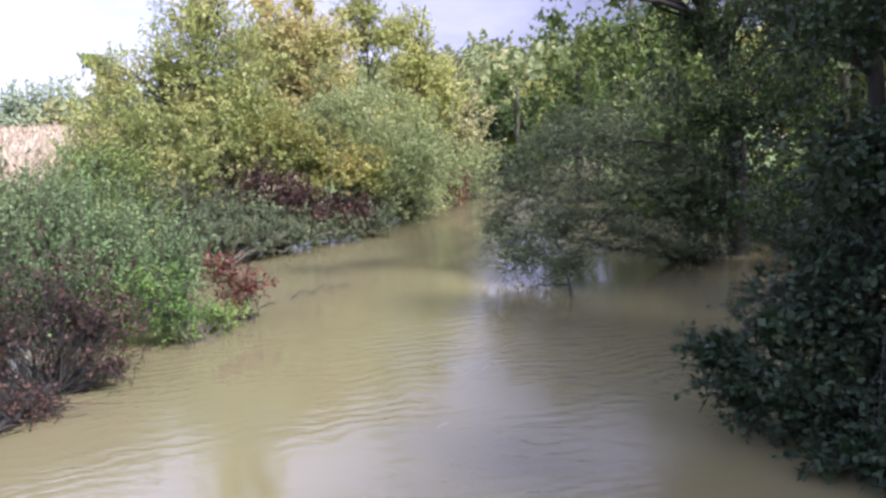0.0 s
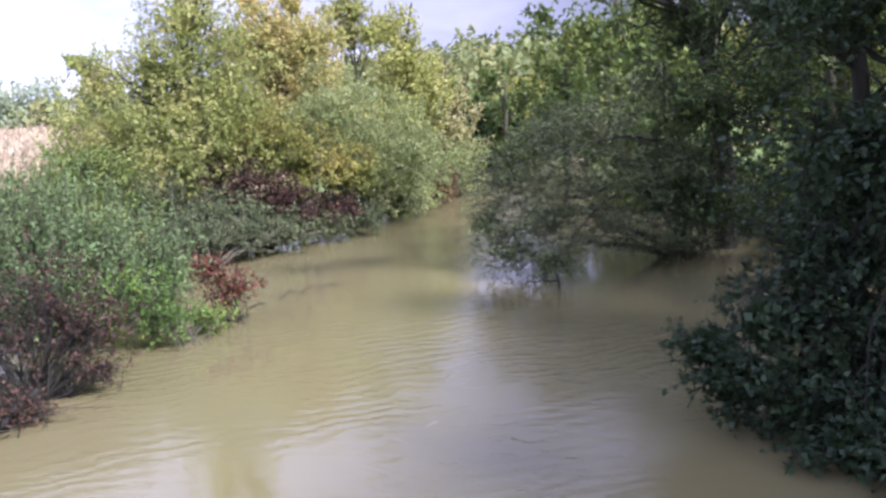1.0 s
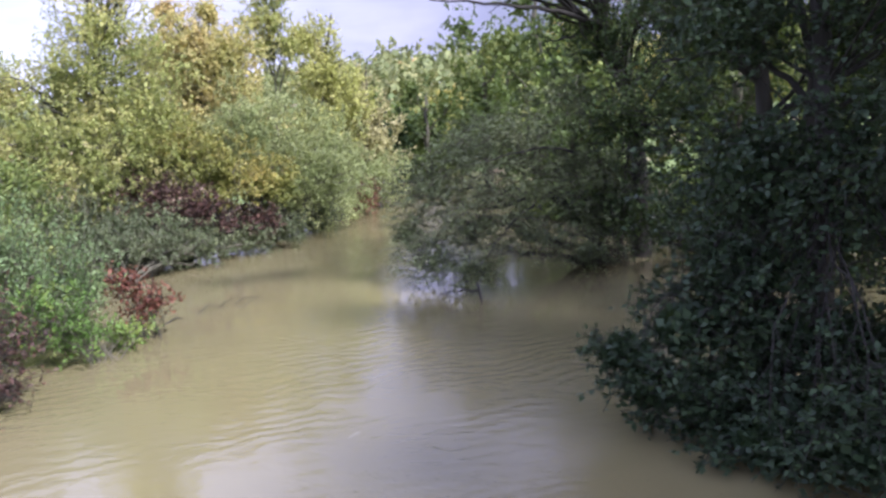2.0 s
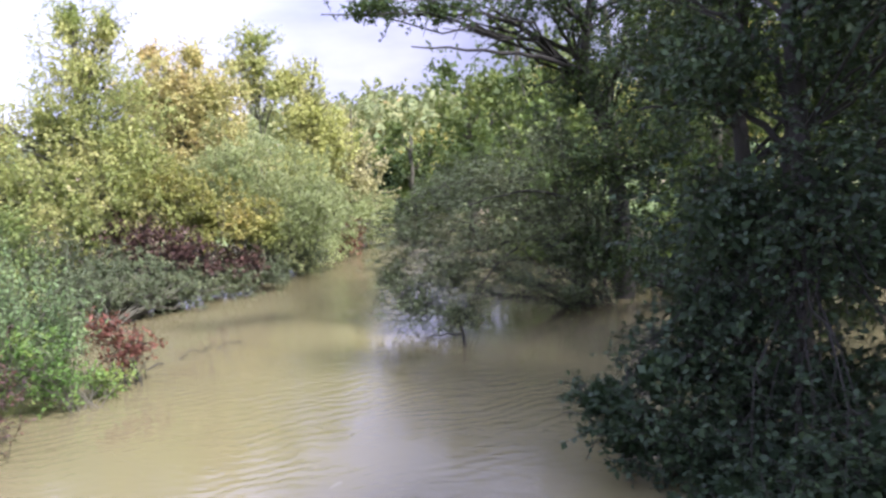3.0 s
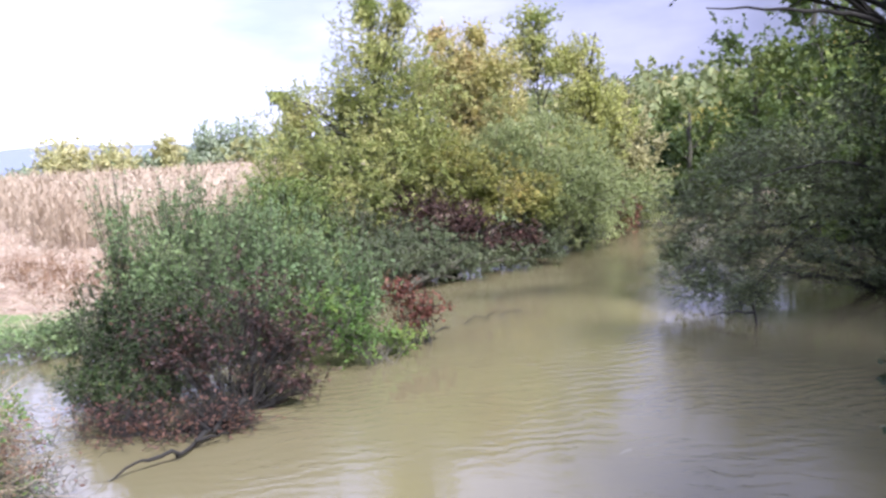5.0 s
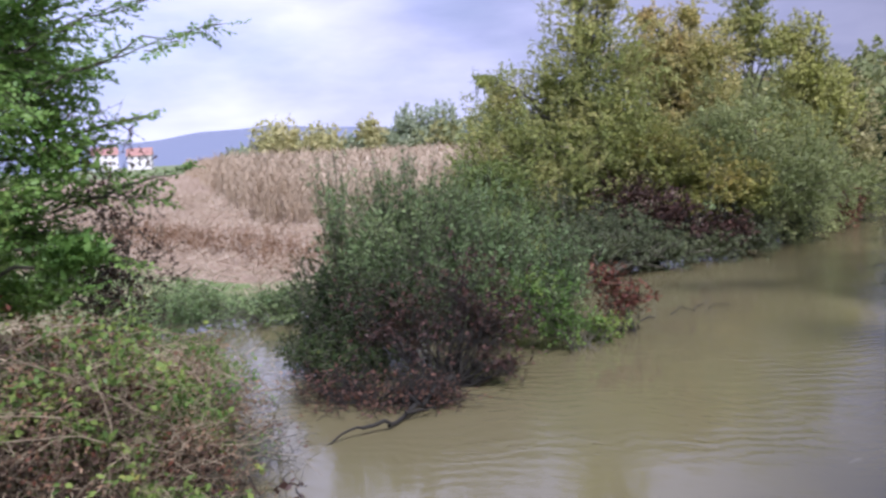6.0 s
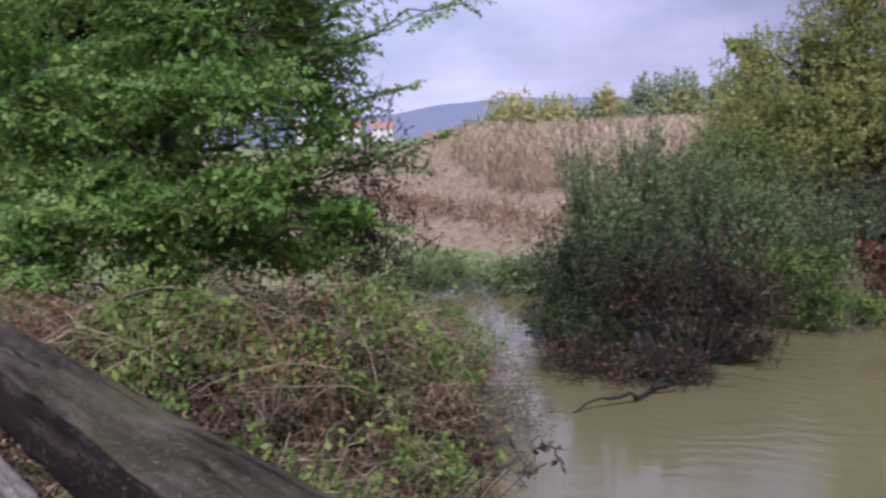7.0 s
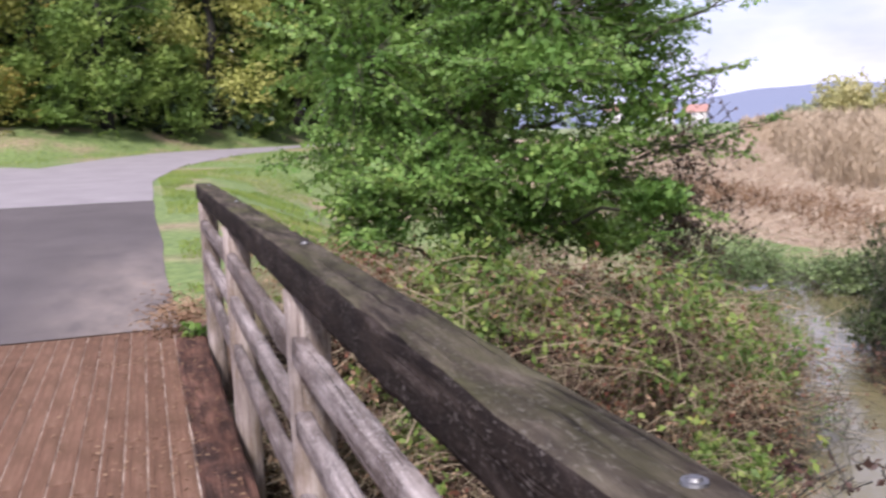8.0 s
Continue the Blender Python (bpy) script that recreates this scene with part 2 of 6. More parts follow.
def ground_mat():
    n = Nodes("bank_soil_and_grass")
    a, b = n.noise(0.35, 5.0), n.noise(7.0, 5.0)
    green = n.ramp(b, [(0.3, (0.09, 0.145, 0.04)), (0.7, (0.20, 0.27, 0.085))])
    soil = n.ramp(b, [(0.3, (0.20, 0.14, 0.09)), (0.7, (0.40, 0.30, 0.20))])
    n.bump(b, 0.6, 0.05)
    return n.done(n.mix(n.ramp(a, [(0.51, (0, 0, 0)), (0.66, (0.9, 0.9, 0.9))]), green, soil), 0.9)


def plough_mat():
    n = Nodes("stubble_soil")
    a, b = n.noise(0.5, 5.0), n.noise(11.0, 5.0)
    c = n.mix(a, n.ramp(b, [(0.3, (0.25, 0.17, 0.115)), (0.7, (0.43, 0.325, 0.23))]), (0.30, 0.225, 0.145))
    n.bump(b, 0.7, 0.06)
    return n.done(c, 0.95)


def asphalt_mat(name, dark, light):
    n = Nodes(name)
    a, b = n.noise(1.1, 4.0), n.noise(120.0, 3.0)
    c = n.mix(0.35, n.ramp(a, [(0.3, dark), (0.72, light)]), n.ramp(b, [(0.3, dark), (0.7, light)]))
    n.bump(b, 0.3, 0.004)
    return n.done(c, 0.8)


def lane_mat():
    """Dark lane with sand washed over its edge by the bridge."""
    n = Nodes("dark_asphalt")
    a, b = n.noise(1.1, 4.0), n.noise(120.0, 3.0)
    dark, light = (0.066, 0.056, 0.053), (0.112, 0.096, 0.091)
    c = n.mix(0.35, n.ramp(a, [(0.3, dark), (0.72, light)]), n.ramp(b, [(0.3, dark), (0.7, light)]))
    xyz = n.add("ShaderNodeSeparateXYZ")
    n.link(n.co, xyz.inputs[0])
    def span(value, lo, hi):
        m = n.add("ShaderNodeMapRange")
        m.inputs["From Min"].default_value, m.inputs["From Max"].default_value = lo, hi
        n.link(value, m.inputs["Value"])
        return m.outputs[0]
    wash = n.math("MULTIPLY", span(xyz.outputs["Y"], -1.7, -0.55), span(xyz.outputs["X"], -12.5, -7.6))
    edge = n.math("MULTIPLY", n.ramp(n.noise(1.6, 6.0, (0.6, 1.4, 1), 0.6), [(0.30, (0, 0, 0)), (0.66, (1, 1, 1))]), wash)
    c = n.mix(edge, c, n.ramp(b, [(0.3, (0.21, 0.172, 0.142)), (0.7, (0.33, 0.278, 0.235))]))
    n.bump(b, 0.3, 0.004)
    return n.done(c, 0.8)


def timber_mat(name, dark, mid, pale, moss, along=(0.6, 14, 14), spots=0.5, blots=(0.46, 0.66), black=0.0, fleckc=(0.50, 0.47, 0.46), relief=0.6):
    """Weathered timber with grain, cracks, stains, moss and pale scuffs along the grain."""
    n = Nodes(name)
    info = n.add("ShaderNodeObjectInfo")
    shift = n.math("MULTIPLY", n.math("SUBTRACT", info.outputs["Random"], 0.5), 0.16)
    low = min(along)
    thin = tuple(q * (0.7 if q == low else 3.2) for q in along)
    soft = tuple(1.0 if q == low else 2.6 for q in along)
    grain = n.noise(3.0, 8.0, along, 0.66, 0.4)
    crack = n.noise(2.4, 4.0, thin, 0.5, 0.2)
    blot = n.noise(3.1, 7.0, soft, 0.65)
    stain = n.noise(2.6, 9.0, soft, 0.72, 0.3)
    fleck = n.noise(62.0, 5.0, soft, 0.65)
    patch = n.noise(4.0, 3.0, soft)
    c = n.ramp(n.math("ADD", grain, shift), [(0.30, dark), (0.5, mid), (0.70, pale)])
    c = n.mix(n.ramp(blot, [(blots[0], (0, 0, 0)), (blots[1], (0.8, 0.8, 0.8))]), c, moss)
    if black:
        c = n.mix(n.ramp(stain, [(0.40, (0, 0, 0)), (0.72, (black, black, black))]), c, (0.010, 0.008, 0.008))
    c = n.mix(n.ramp(crack, [(0.30, (0.85, 0.85, 0.85)), (0.39, (0, 0, 0))]), c, (dark[0] * 0.35, dark[1] * 0.35, dark[2] * 0.35))
    worn = n.math("MULTIPLY", n.ramp(fleck, [(0.55, (0, 0, 0)), (0.66, (spots, spots, spots))]), n.ramp(patch, [(0.38, (0, 0, 0)), (0.56, (1, 1, 1))]))
    c = n.mix(worn, c, fleckc)
    h = n.math("ADD", n.math("ADD", n.math("MULTIPLY", grain, 0.6), n.math("MULTIPLY", n.ramp(crack, [(0.28, (0, 0, 0)), (0.42, (1, 1, 1))]), 0.5)), n.math("MULTIPLY", fleck, 0.35))
    n.bump(h, relief, 0.010)
    return n.done(c, 0.92, 0.10)


WATER = water_mat()
GROUND = ground_mat()
FIELD = plough_mat()
ASPHALT = lane_mat()
ROADGREY = asphalt_mat("paler_asphalt", (0.215, 0.195, 0.195), (0.30, 0.278, 0.275))
DIRT = asphalt_mat("leafy_brown_dirt", (0.08, 0.05, 0.035), (0.20, 0.135, 0.095))
PLANK = timber_mat("deck_planks", (0.115, 0.064, 0.042), (0.165, 0.094, 0.062), (0.215, 0.130, 0.088), (0.125, 0.074, 0.045), (0.5, 12, 12), 0.18, (0.44, 0.70), 0.22, (0.34, 0.26, 0.20), 0.35)
KERBWOOD = timber_mat("wet_edge_timber", (0.040, 0.020, 0.015), (0.105, 0.053, 0.037), (0.19, 0.102, 0.072), (0.035, 0.022, 0.017), (0.6, 10, 10), 0.2, (0.46, 0.64), 1.0, (0.30, 0.24, 0.22), 0.8)
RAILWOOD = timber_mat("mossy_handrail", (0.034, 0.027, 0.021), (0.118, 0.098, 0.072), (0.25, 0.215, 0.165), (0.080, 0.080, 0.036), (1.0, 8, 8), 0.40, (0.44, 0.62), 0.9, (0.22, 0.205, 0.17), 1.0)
# Darker timber with pale scuffs for the handrail's sides and underside.
RAILSIDE = timber_mat("darker_side_timber", (0.011, 0.008, 0.007), (0.036, 0.027, 0.022), (0.13, 0.105, 0.090), (0.015, 0.012, 0.010), (1.6, 7, 7), 0.34, (0.44, 0.66), 0.8, (0.28, 0.25, 0.225), 1.0)
POLEWOOD = timber_mat("silvered_poles", (0.13, 0.105, 0.092), (0.29, 0.248, 0.228), (0.46, 0.41, 0.385), (0.13, 0.10, 0.085), (0.6, 11, 11), 0.5, (0.46, 0.62), 0.85, (0.62, 0.58, 0.56), 0.8)
POSTWOOD = timber_mat("silvered_posts", (0.15, 0.112, 0.095), (0.32, 0.262, 0.228), (0.48, 0.42, 0.375), (0.20, 0.15, 0.095), (13, 13, 0.6), 0.4, (0.48, 0.66), 0.6, (0.60, 0.56, 0.54), 1.0)
SANDJOINT = timber_mat("sand_filled_joints", (0.16, 0.11, 0.08), (0.46, 0.37, 0.29), (0.68, 0.59, 0.49), (0.14, 0.09, 0.065), (3.0, 3.5, 3.5), 0.3, (0.47, 0.60), 0.6)
STEEL = Nodes("galvanised_steel").done((0.24, 0.24, 0.235), 0.55)
STEEL.node_tree.nodes["Principled BSDF"].inputs["Metallic"].default_value = 1.0
# Ridge forest is coloured blue: aerial haze put into the base colour.
HILL = asphalt_mat("haze_blue_forest", (0.15, 0.18, 0.26), (0.20, 0.23, 0.31))
WHITEWALL = asphalt_mat("white_render", (0.66, 0.64, 0.62), (0.78, 0.76, 0.74))
# Tile red is dulled so that the colour holds the distance haze.
REDTILE = asphalt_mat("hazed_red_tiles", (0.33, 0.18, 0.15), (0.42, 0.24, 0.20))
GLASSDARK = asphalt_mat("dark_window_glass", (0.05, 0.06, 0.07), (0.08, 0.09, 0.1))


# ---- building helpers ----
def smooth(v, a, b):
    u = np.clip((np.asarray(v, float) - a) / (b - a), 0, 1)
    return u * u * (3 - 2 * u)


def np_mesh(name, verts, quads, material, shade=False):
    """A mesh from an array of corners and an array of four-cornered faces."""
    me = bpy.data.meshes.new(name)
    verts, quads = np.asarray(verts, np.float32), np.asarray(quads, np.int32)
    me.vertices.add(len(verts))
    me.vertices.foreach_set("co", verts.ravel())
    me.loops.add(quads.size)
    me.loops.foreach_set("vertex_index", quads.ravel())
    me.polygons.add(len(quads))
    me.polygons.foreach_set("loop_start", np.arange(0, quads.size, 4, dtype=np.int32))
    if shade:
        me.polygons.foreach_set("use_smooth", np.ones(len(quads), bool))
    me.update(calc_edges=True)
    me.materials.append(material)
    return me


def part(name, bm, material, parent, label=""):
    """Links a bmesh as one mesh object under a thing or a part."""
    me = bpy.data.meshes.new(name)
    bm.to_mesh(me)
    bm.free()
    me.materials.append(material)
    ob = new(name, me)
    ob.parent = parent
    return tagged(ob, label)


def mesh_part(name, me, parent, label=""):
    ob = new(name, me)
    ob.parent = parent
    return tagged(ob, label)


def unit(v):
    return v / np.maximum(np.linalg.norm(v, axis=-1, keepdims=True), 1e-9)


class Wood:
    """Gathers tapered round stems into one mesh."""

    def __init__(self):
        self.v, self.f, self.n = [], [], 0

    def stem(self, pts, radii, sides=6):
        pts = np.asarray(pts, float)
        radii = np.asarray(radii, float)
        d = unit(np.gradient(pts, axis=0))
        ref = np.where(np.abs(d[:, 2:3]) > 0.9, np.array([[1.0, 0, 0]]), np.array([[0, 0, 1.0]]))
        a = unit(np.cross(d, ref))
        b = np.cross(d, a)
        ang = np.linspace(0, 2 * np.pi, sides, endpoint=False)
        ring = pts[:, None] + radii[:, None, None] * (a[:, None] * np.cos(ang)[None, :, None] + b[:, None] * np.sin(ang)[None, :, None])
        k = len(pts)
        i = np.arange(k - 1)[:, None] * sides + np.arange(sides)[None]
        j = np.arange(k - 1)[:, None] * sides + (np.arange(sides)[None] + 1) % sides
        self.f.append(np.stack([i, j, j + sides, i + sides], -1).reshape(-1, 4) + self.n)
        self.v.append(ring.reshape(-1, 3))
        self.n += k * sides

    def sticks(self, a, b, ra, rb):
        """Many straight three-sided twigs at once."""
        d = unit(b - a)
        u = unit(np.cross(d, np.array([0.31, 0.17, 0.93])))
        w = np.cross(d, u)
        rings = []
        for p, r in ((a, ra), (b, rb)):
            for q in range(3):
                t = q * 2 * np.pi / 3
                rings.append(p + r * (u * np.cos(t) + w * np.sin(t)))
        v = np.stack(rings, 1)
        base = np.arange(len(a))[:, None] * 6
        f = np.concatenate([base + np.array([[q, (q + 1) % 3, (q + 1) % 3 + 3, q + 3]]) for q in range(3)], 0)
        self.f.append(f + self.n)
        self.v.append(v.reshape(-1, 3))
        self.n += len(a) * 6

    def mesh(self, name, material):
        return np_mesh(name, np.concatenate(self.v), np.concatenate(self.f), material, True)


def curve_pts(a, b, bend, n=7, rng=None):
    """A bowed line from a to b that rises first."""
    a, b = np.asarray(a, float), np.asarray(b, float)
    t = np.linspace(0, 1, n)[:, None]
    mid = (a + b) / 2 + np.asarray(bend, float)
    p = (1 - t) ** 2 * a + 2 * t * (1 - t) * mid + t ** 2 * b
    if rng is not None:
        w = rng.normal(0, 0.02 * np.linalg.norm(b - a), p.shape)
        w[0] = w[-1] = 0
        p = p + w
    return p


def leaves(pos, axis, normal, length, width):
    """Pointed, slightly folded leaves: four corners and one folded face each."""
    axis = unit(axis)
    side = unit(np.cross(axis, normal))
    up = np.cross(side, axis)
    length, width = length[:, None], width[:, None]
    v = np.stack([pos, pos + axis * length * 0.45 + side * width * 0.5 + up * width * 0.18, pos + axis * length, pos + axis * length * 0.45 - side * width * 0.5 + up * width * 0.18], 1)
    return v.reshape(-1, 3), np.arange(len(pos) * 4).reshape(-1, 4)


def blob_points(rng, blobs, n, shell, lump):
    """Points spread through uneven, lumpy clouds, thicker towards the outside."""
    share = np.array([(b[3] * b[4] + b[4] * b[5] + b[3] * b[5]) * (b[6] if len(b) > 6 else 1.0) for b in blobs])
    counts = np.maximum((share / share.sum() * n).astype(int), 1)
    pos, out = [], []
    for b, k in zip(blobs, counts):
        d = unit(rng.normal(size=(k, 3)))
        knobs = unit(rng.normal(size=(14, 3)))
        near = (d @ knobs.T).max(1)
        r = rng.random(k) ** (1 / shell) * (1 - lump + lump * 1.6 * smooth(near, 0.55, 1.0))
        pos.append(np.array(b[:3]) + d * r[:, None] * np.array(b[3:6]))
        out.append(d)
    return np.concatenate(pos), np.concatenate(out)


def foliage(rng, blobs, n, leaf, per=12, twig=0.4, up=0.25, spread=0.7, shell=2.4, lump=0.5, floor=None, flat=1.0, gaps=None, core=0.0, core_size=2.0):
    """Leafy twigs: gives the leaf mesh arrays and the twigs' two ends."""
    k = max(n // per, 4)
    c, out = blob_points(rng, blobs, k, shell, lump)
    if gaps is not None:
        size = float(np.mean([b[3] + b[4] + b[5] for b in blobs])) / 3
        seat = Vector(rng.uniform(0, 50, 3).tolist())
        thick = np.array([noise.noise(Vector(q) * (1.9 / size) + seat) for q in c.tolist()])
        c, out = c[thick > gaps], out[thick > gaps]
    d = unit((out * 0.7 + np.array([0, 0, up]) + rng.normal(size=(len(c), 3)) * spread) * np.array([1, 1, flat]))
    tl = twig * rng.uniform(0.6, 1.4, len(c))
    a, b = c - d * tl[:, None] * 0.5, c + d * tl[:, None] * 0.5
    s = rng.uniform(0.05, 1.0, (len(c), per))
    p = a[:, None] + (b - a)[:, None] * s[..., None]
    turn = rng.normal(size=p.shape)
    ax = unit(d[:, None] * 0.55 + turn * 0.75 * np.array([1, 1, flat]) + np.array([0, 0, -0.12]))
    nor = unit(np.array([0, 0, 0.8 / flat]) + rng.normal(size=p.shape) * 0.75)
    p, ax, nor = p.reshape(-1, 3), ax.reshape(-1, 3), nor.reshape(-1, 3)
    big = np.ones(len(p))
    if core:
        q = np.concatenate([blob_points(rng, [(*b[:3], b[3] * 0.56, b[4] * 0.56, b[5] * 0.56)], max(int(core * n / len(blobs)), 3), 2.2, 0.3)[0] for b in blobs])
        p, ax, nor = np.concatenate([p, q]), np.concatenate([ax, unit(rng.normal(size=q.shape))]), np.concatenate([nor, unit(rng.normal(size=q.shape))])
        big = np.concatenate([big, np.full(len(q), core_size)])
    if floor is not None:
        keep = p[:, 2] > floor
        p, ax, nor, big = p[keep], ax[keep], nor[keep], big[keep]
        keep = np.minimum(a[:, 2], b[:, 2]) > floor - 0.25
        a, b = a[keep], b[keep]
    ln = leaf[0] * big * rng.uniform(0.6, 1.25, len(p))
    v, f = leaves(p, ax, nor, ln, leaf[1] / leaf[0] * ln * rng.uniform(0.8, 1.2, len(p)))
    return v, f, a, b


def plant(name, label, category, base, blobs, n, leaf, mat, bark=None, seed=1, trunk=None, radius=0.12, stems=5, per=12, twig=0.4, up=0.25,
          spread=0.7, shell=2.4, lump=0.5, limb_r=0.03, floor=-1.66, twigs=1.0, group="", flat=1.0, extra=(), gaps=-0.2, core=0.08, core_size=1.6):
    """A tree or a bush: trunk (with its limbs), twigs and crown, gathered under an empty at its base."""
    bark = bark or BARK
    rng = np.random.default_rng(seed)
    thing = new(name)
    thing.location = base
    tagged(thing, label, category, group)
    base = np.array(base, float)
    rel = [(b[0] - base[0], b[1] - base[1], b[2] - base[2], *b[3:]) for b in blobs]
    wood = Wood()
    if trunk is not None:
        tp = np.array(trunk, float) - base
        t = np.linspace(0, 1, 12)
        seg = np.linspace(0, 1, len(tp))
        pts = np.stack([np.interp(t, seg, tp[:, q]) for q in range(3)], 1)
        pts[1:-1] += rng.normal(0, radius * 0.25, (10, 3))
        wood.stem(pts, radius * np.linspace(1.25, 0.35, 12) * np.r_[1.25, np.ones(11)], 9)
        starts = pts[4:]
    else:
        starts = None
    for line, r0, r1 in extra:
        lp = np.array(line, float) - base
        tt = np.linspace(0, len(lp) - 1, 14)
        lp = np.stack([np.interp(tt, np.arange(len(lp)), lp[:, q]) for q in range(3)], 1)
        lp[1:-1] = (lp[:-2] + lp[1:-1] * 2 + lp[2:]) / 4 + rng.normal(0, 0.02, (12, 3))
        wood.stem(lp, np.linspace(r0, r1, 14), 7)
    for b in rel:
        centre, r = np.array(b[:3]), np.array(b[3:6])
        for q in range(stems):
            goal = centre + unit(rng.normal(size=3)) * r * rng.uniform(0.3, 0.95)
            if starts is None:
                a = np.array([rng.normal(0, 0.14), rng.normal(0, 0.14), -0.1])
            else:
                a = starts[np.argmin(np.linalg.norm(starts - goal + np.array([0, 0, 0.25 * np.linalg.norm(goal)]), axis=1))]
            bow = np.array([0, 0, 0.12 * np.linalg.norm(goal - a)])
            p = curve_pts(a, goal, bow, 7, rng)
            wood.stem(p, limb_r * np.linspace(1.3, 0.25, 7), 5)
            for w in range(3):
                s = p[rng.integers(3, 6)]
                e = s + unit(goal - a + rng.normal(size=3) * np.linalg.norm(goal - a) * 0.6) * r.mean() * rng.uniform(0.4, 0.9)
                wood.stem(curve_pts(s, e, (0, 0, 0.05), 5, rng), limb_r * np.linspace(0.55, 0.15, 5), 4)
    mesh_part("trunk", wood.mesh("trunk", bark), thing)
    v, f, a, b = foliage(rng, rel, n, leaf, per, twig, up, spread, shell, lump, None if floor is None else floor - base[2], flat, gaps, core, core_size)
    mesh_part("crown", np_mesh("crown", v, f, mat), thing)
    if twigs:
        tw = Wood()
        pick = rng.random(len(a)) < twigs
        tw.sticks(a[pick], b[pick], 0.006 if leaf[0] < 0.12 else 0.012, 0.002)
        tagged(mesh_part("branchwork", tw.mesh("branchwork", bark), thing), kind="stuff")
    return thing


def slab(bm, x0, x1, y0, y1, z0, z1, bevel=0.0):
    m = Matrix.Translation(((x0 + x1) / 2, (y0 + y1) / 2, (z0 + z1) / 2)) @ Matrix.Diagonal((x1 - x0, y1 - y0, z1 - z0, 1))
    made = bmesh.ops.create_cube(bm, size=1, matrix=m)
    if bevel:
        edges = list({e for v in made["verts"] for e in v.link_edges})
        bmesh.ops.bevel(bm, geom=edges, offset=bevel, segments=2, affect="EDGES", profile=0.6)


# ---- ground, water, road ----
WATER_Z = -1.65
BANK_Y = (-60, 0, 5, 8, 13, 16, 20, 24, 29, 36, 44, 60, 90, 400)
LEFT_X = (-5.8, -5.4, -5.6, -5.6, -5.4, -7.0, -8.8, -7.4, -6.2, -7.0, -8.5, -15, -34, -200)
RIGHT_X = (4.4, 3.8, 4.2, 4.8, 6.4, 7.4, 7.2, 5.6, 2.6, -1.2, -4.0, -9, -26, -190)


def ground_z(x, y):
    x, y = np.asarray(x, float), np.asarray(y, float)
    xl, xr = np.interp(y, BANK_Y, LEFT_X), np.interp(y, BANK_Y, RIGHT_X)
    west = np.minimum(-1.92 + 0.046 * np.clip(xl - x - 2, 0, None), -0.55 + 0.004 * np.clip(-x - 60, 0, 200))
    west = np.maximum(west, -1.92 + 0.42 * smooth(y, 15.5, 18) * (1 - smooth(y, 60, 75)))
    z = -3.2 + (west + 3.2) * smooth(-x, -xl - 0.3, -xl + 1.2)
    east = np.minimum(-1.9 + 0.22 * np.clip(x - xr - 1, 0, None), 1.2)
    z = np.where(x > (xl + xr) / 2, -3.2 + (east + 3.2) * smooth(x, xr - 0.3, xr + 1.2), z)
    kerb = np.interp(y, (-20, -11, -5, -2.5, 0.7, 5, 10, 20), (-40, -36.5, -34.5, -36.5, -39.5, -43.5, -49, -58))
    rise = 0.035 * np.clip(-x - 8, 0, 30) + 0.29 * np.clip(kerb - x - 0.5, 0, 4.2) + 0.10 * np.clip(kerb - x - 4.7, 0, 60)
    y0 = 0.3 + 11 * smooth(-x, 22, 38)
    mask = (1 - smooth(y, y0, y0 + 4.6 + 0.1 * np.clip(-x - 8, 0, 60))) * smooth(-x, 6.1, 7.0)
    z = z + (rise - z) * mask
    hill = 6.5 * smooth(y, 75, 170) * smooth(x, -120, -50)
    return z + np.where(y > 70, hill, 0)


def spaced(lo, hi, fine_lo, fine_hi, step):
    mid = np.arange(fine_lo, fine_hi + step, step)
    a = fine_lo - np.geomspace(step, fine_lo - lo, 26)[::-1]
    b = fine_hi + np.geomspace(step, hi - fine_hi, 26)
    return np.concatenate([a, mid, b])


def sheet(name, xs, ys, height, material):
    gx, gy = np.meshgrid(xs, ys)
    v = np.stack([gx, gy, height(gx, gy)], -1).reshape(-1, 3)
    w, h = len(xs), len(ys)
    i = (np.arange(h - 1)[:, None] * w + np.arange(w - 1)[None]).ravel()
    return np_mesh(name, v, np.stack([i, i + 1, i + w + 1, i + w], 1), material, True)


ground = new("ground", sheet("ground", spaced(-4500, 4500, -46, 16, 0.5), spaced(-4500, 4500, -14, 60, 0.5), ground_z, GROUND))
tagged(ground, "grassy flood plain and river banks with bare soil", "ground", kind="structure")

water = new("water", sheet("water", np.array([-17, -8, 0, 8, 18.0]), np.array([-60, -20, 0, 20, 40, 70.0]), lambda x, y: np.full_like(x, WATER_Z), WATER))
tagged(water, "swollen muddy brown river with ripples and sky reflections", "water", kind="structure")


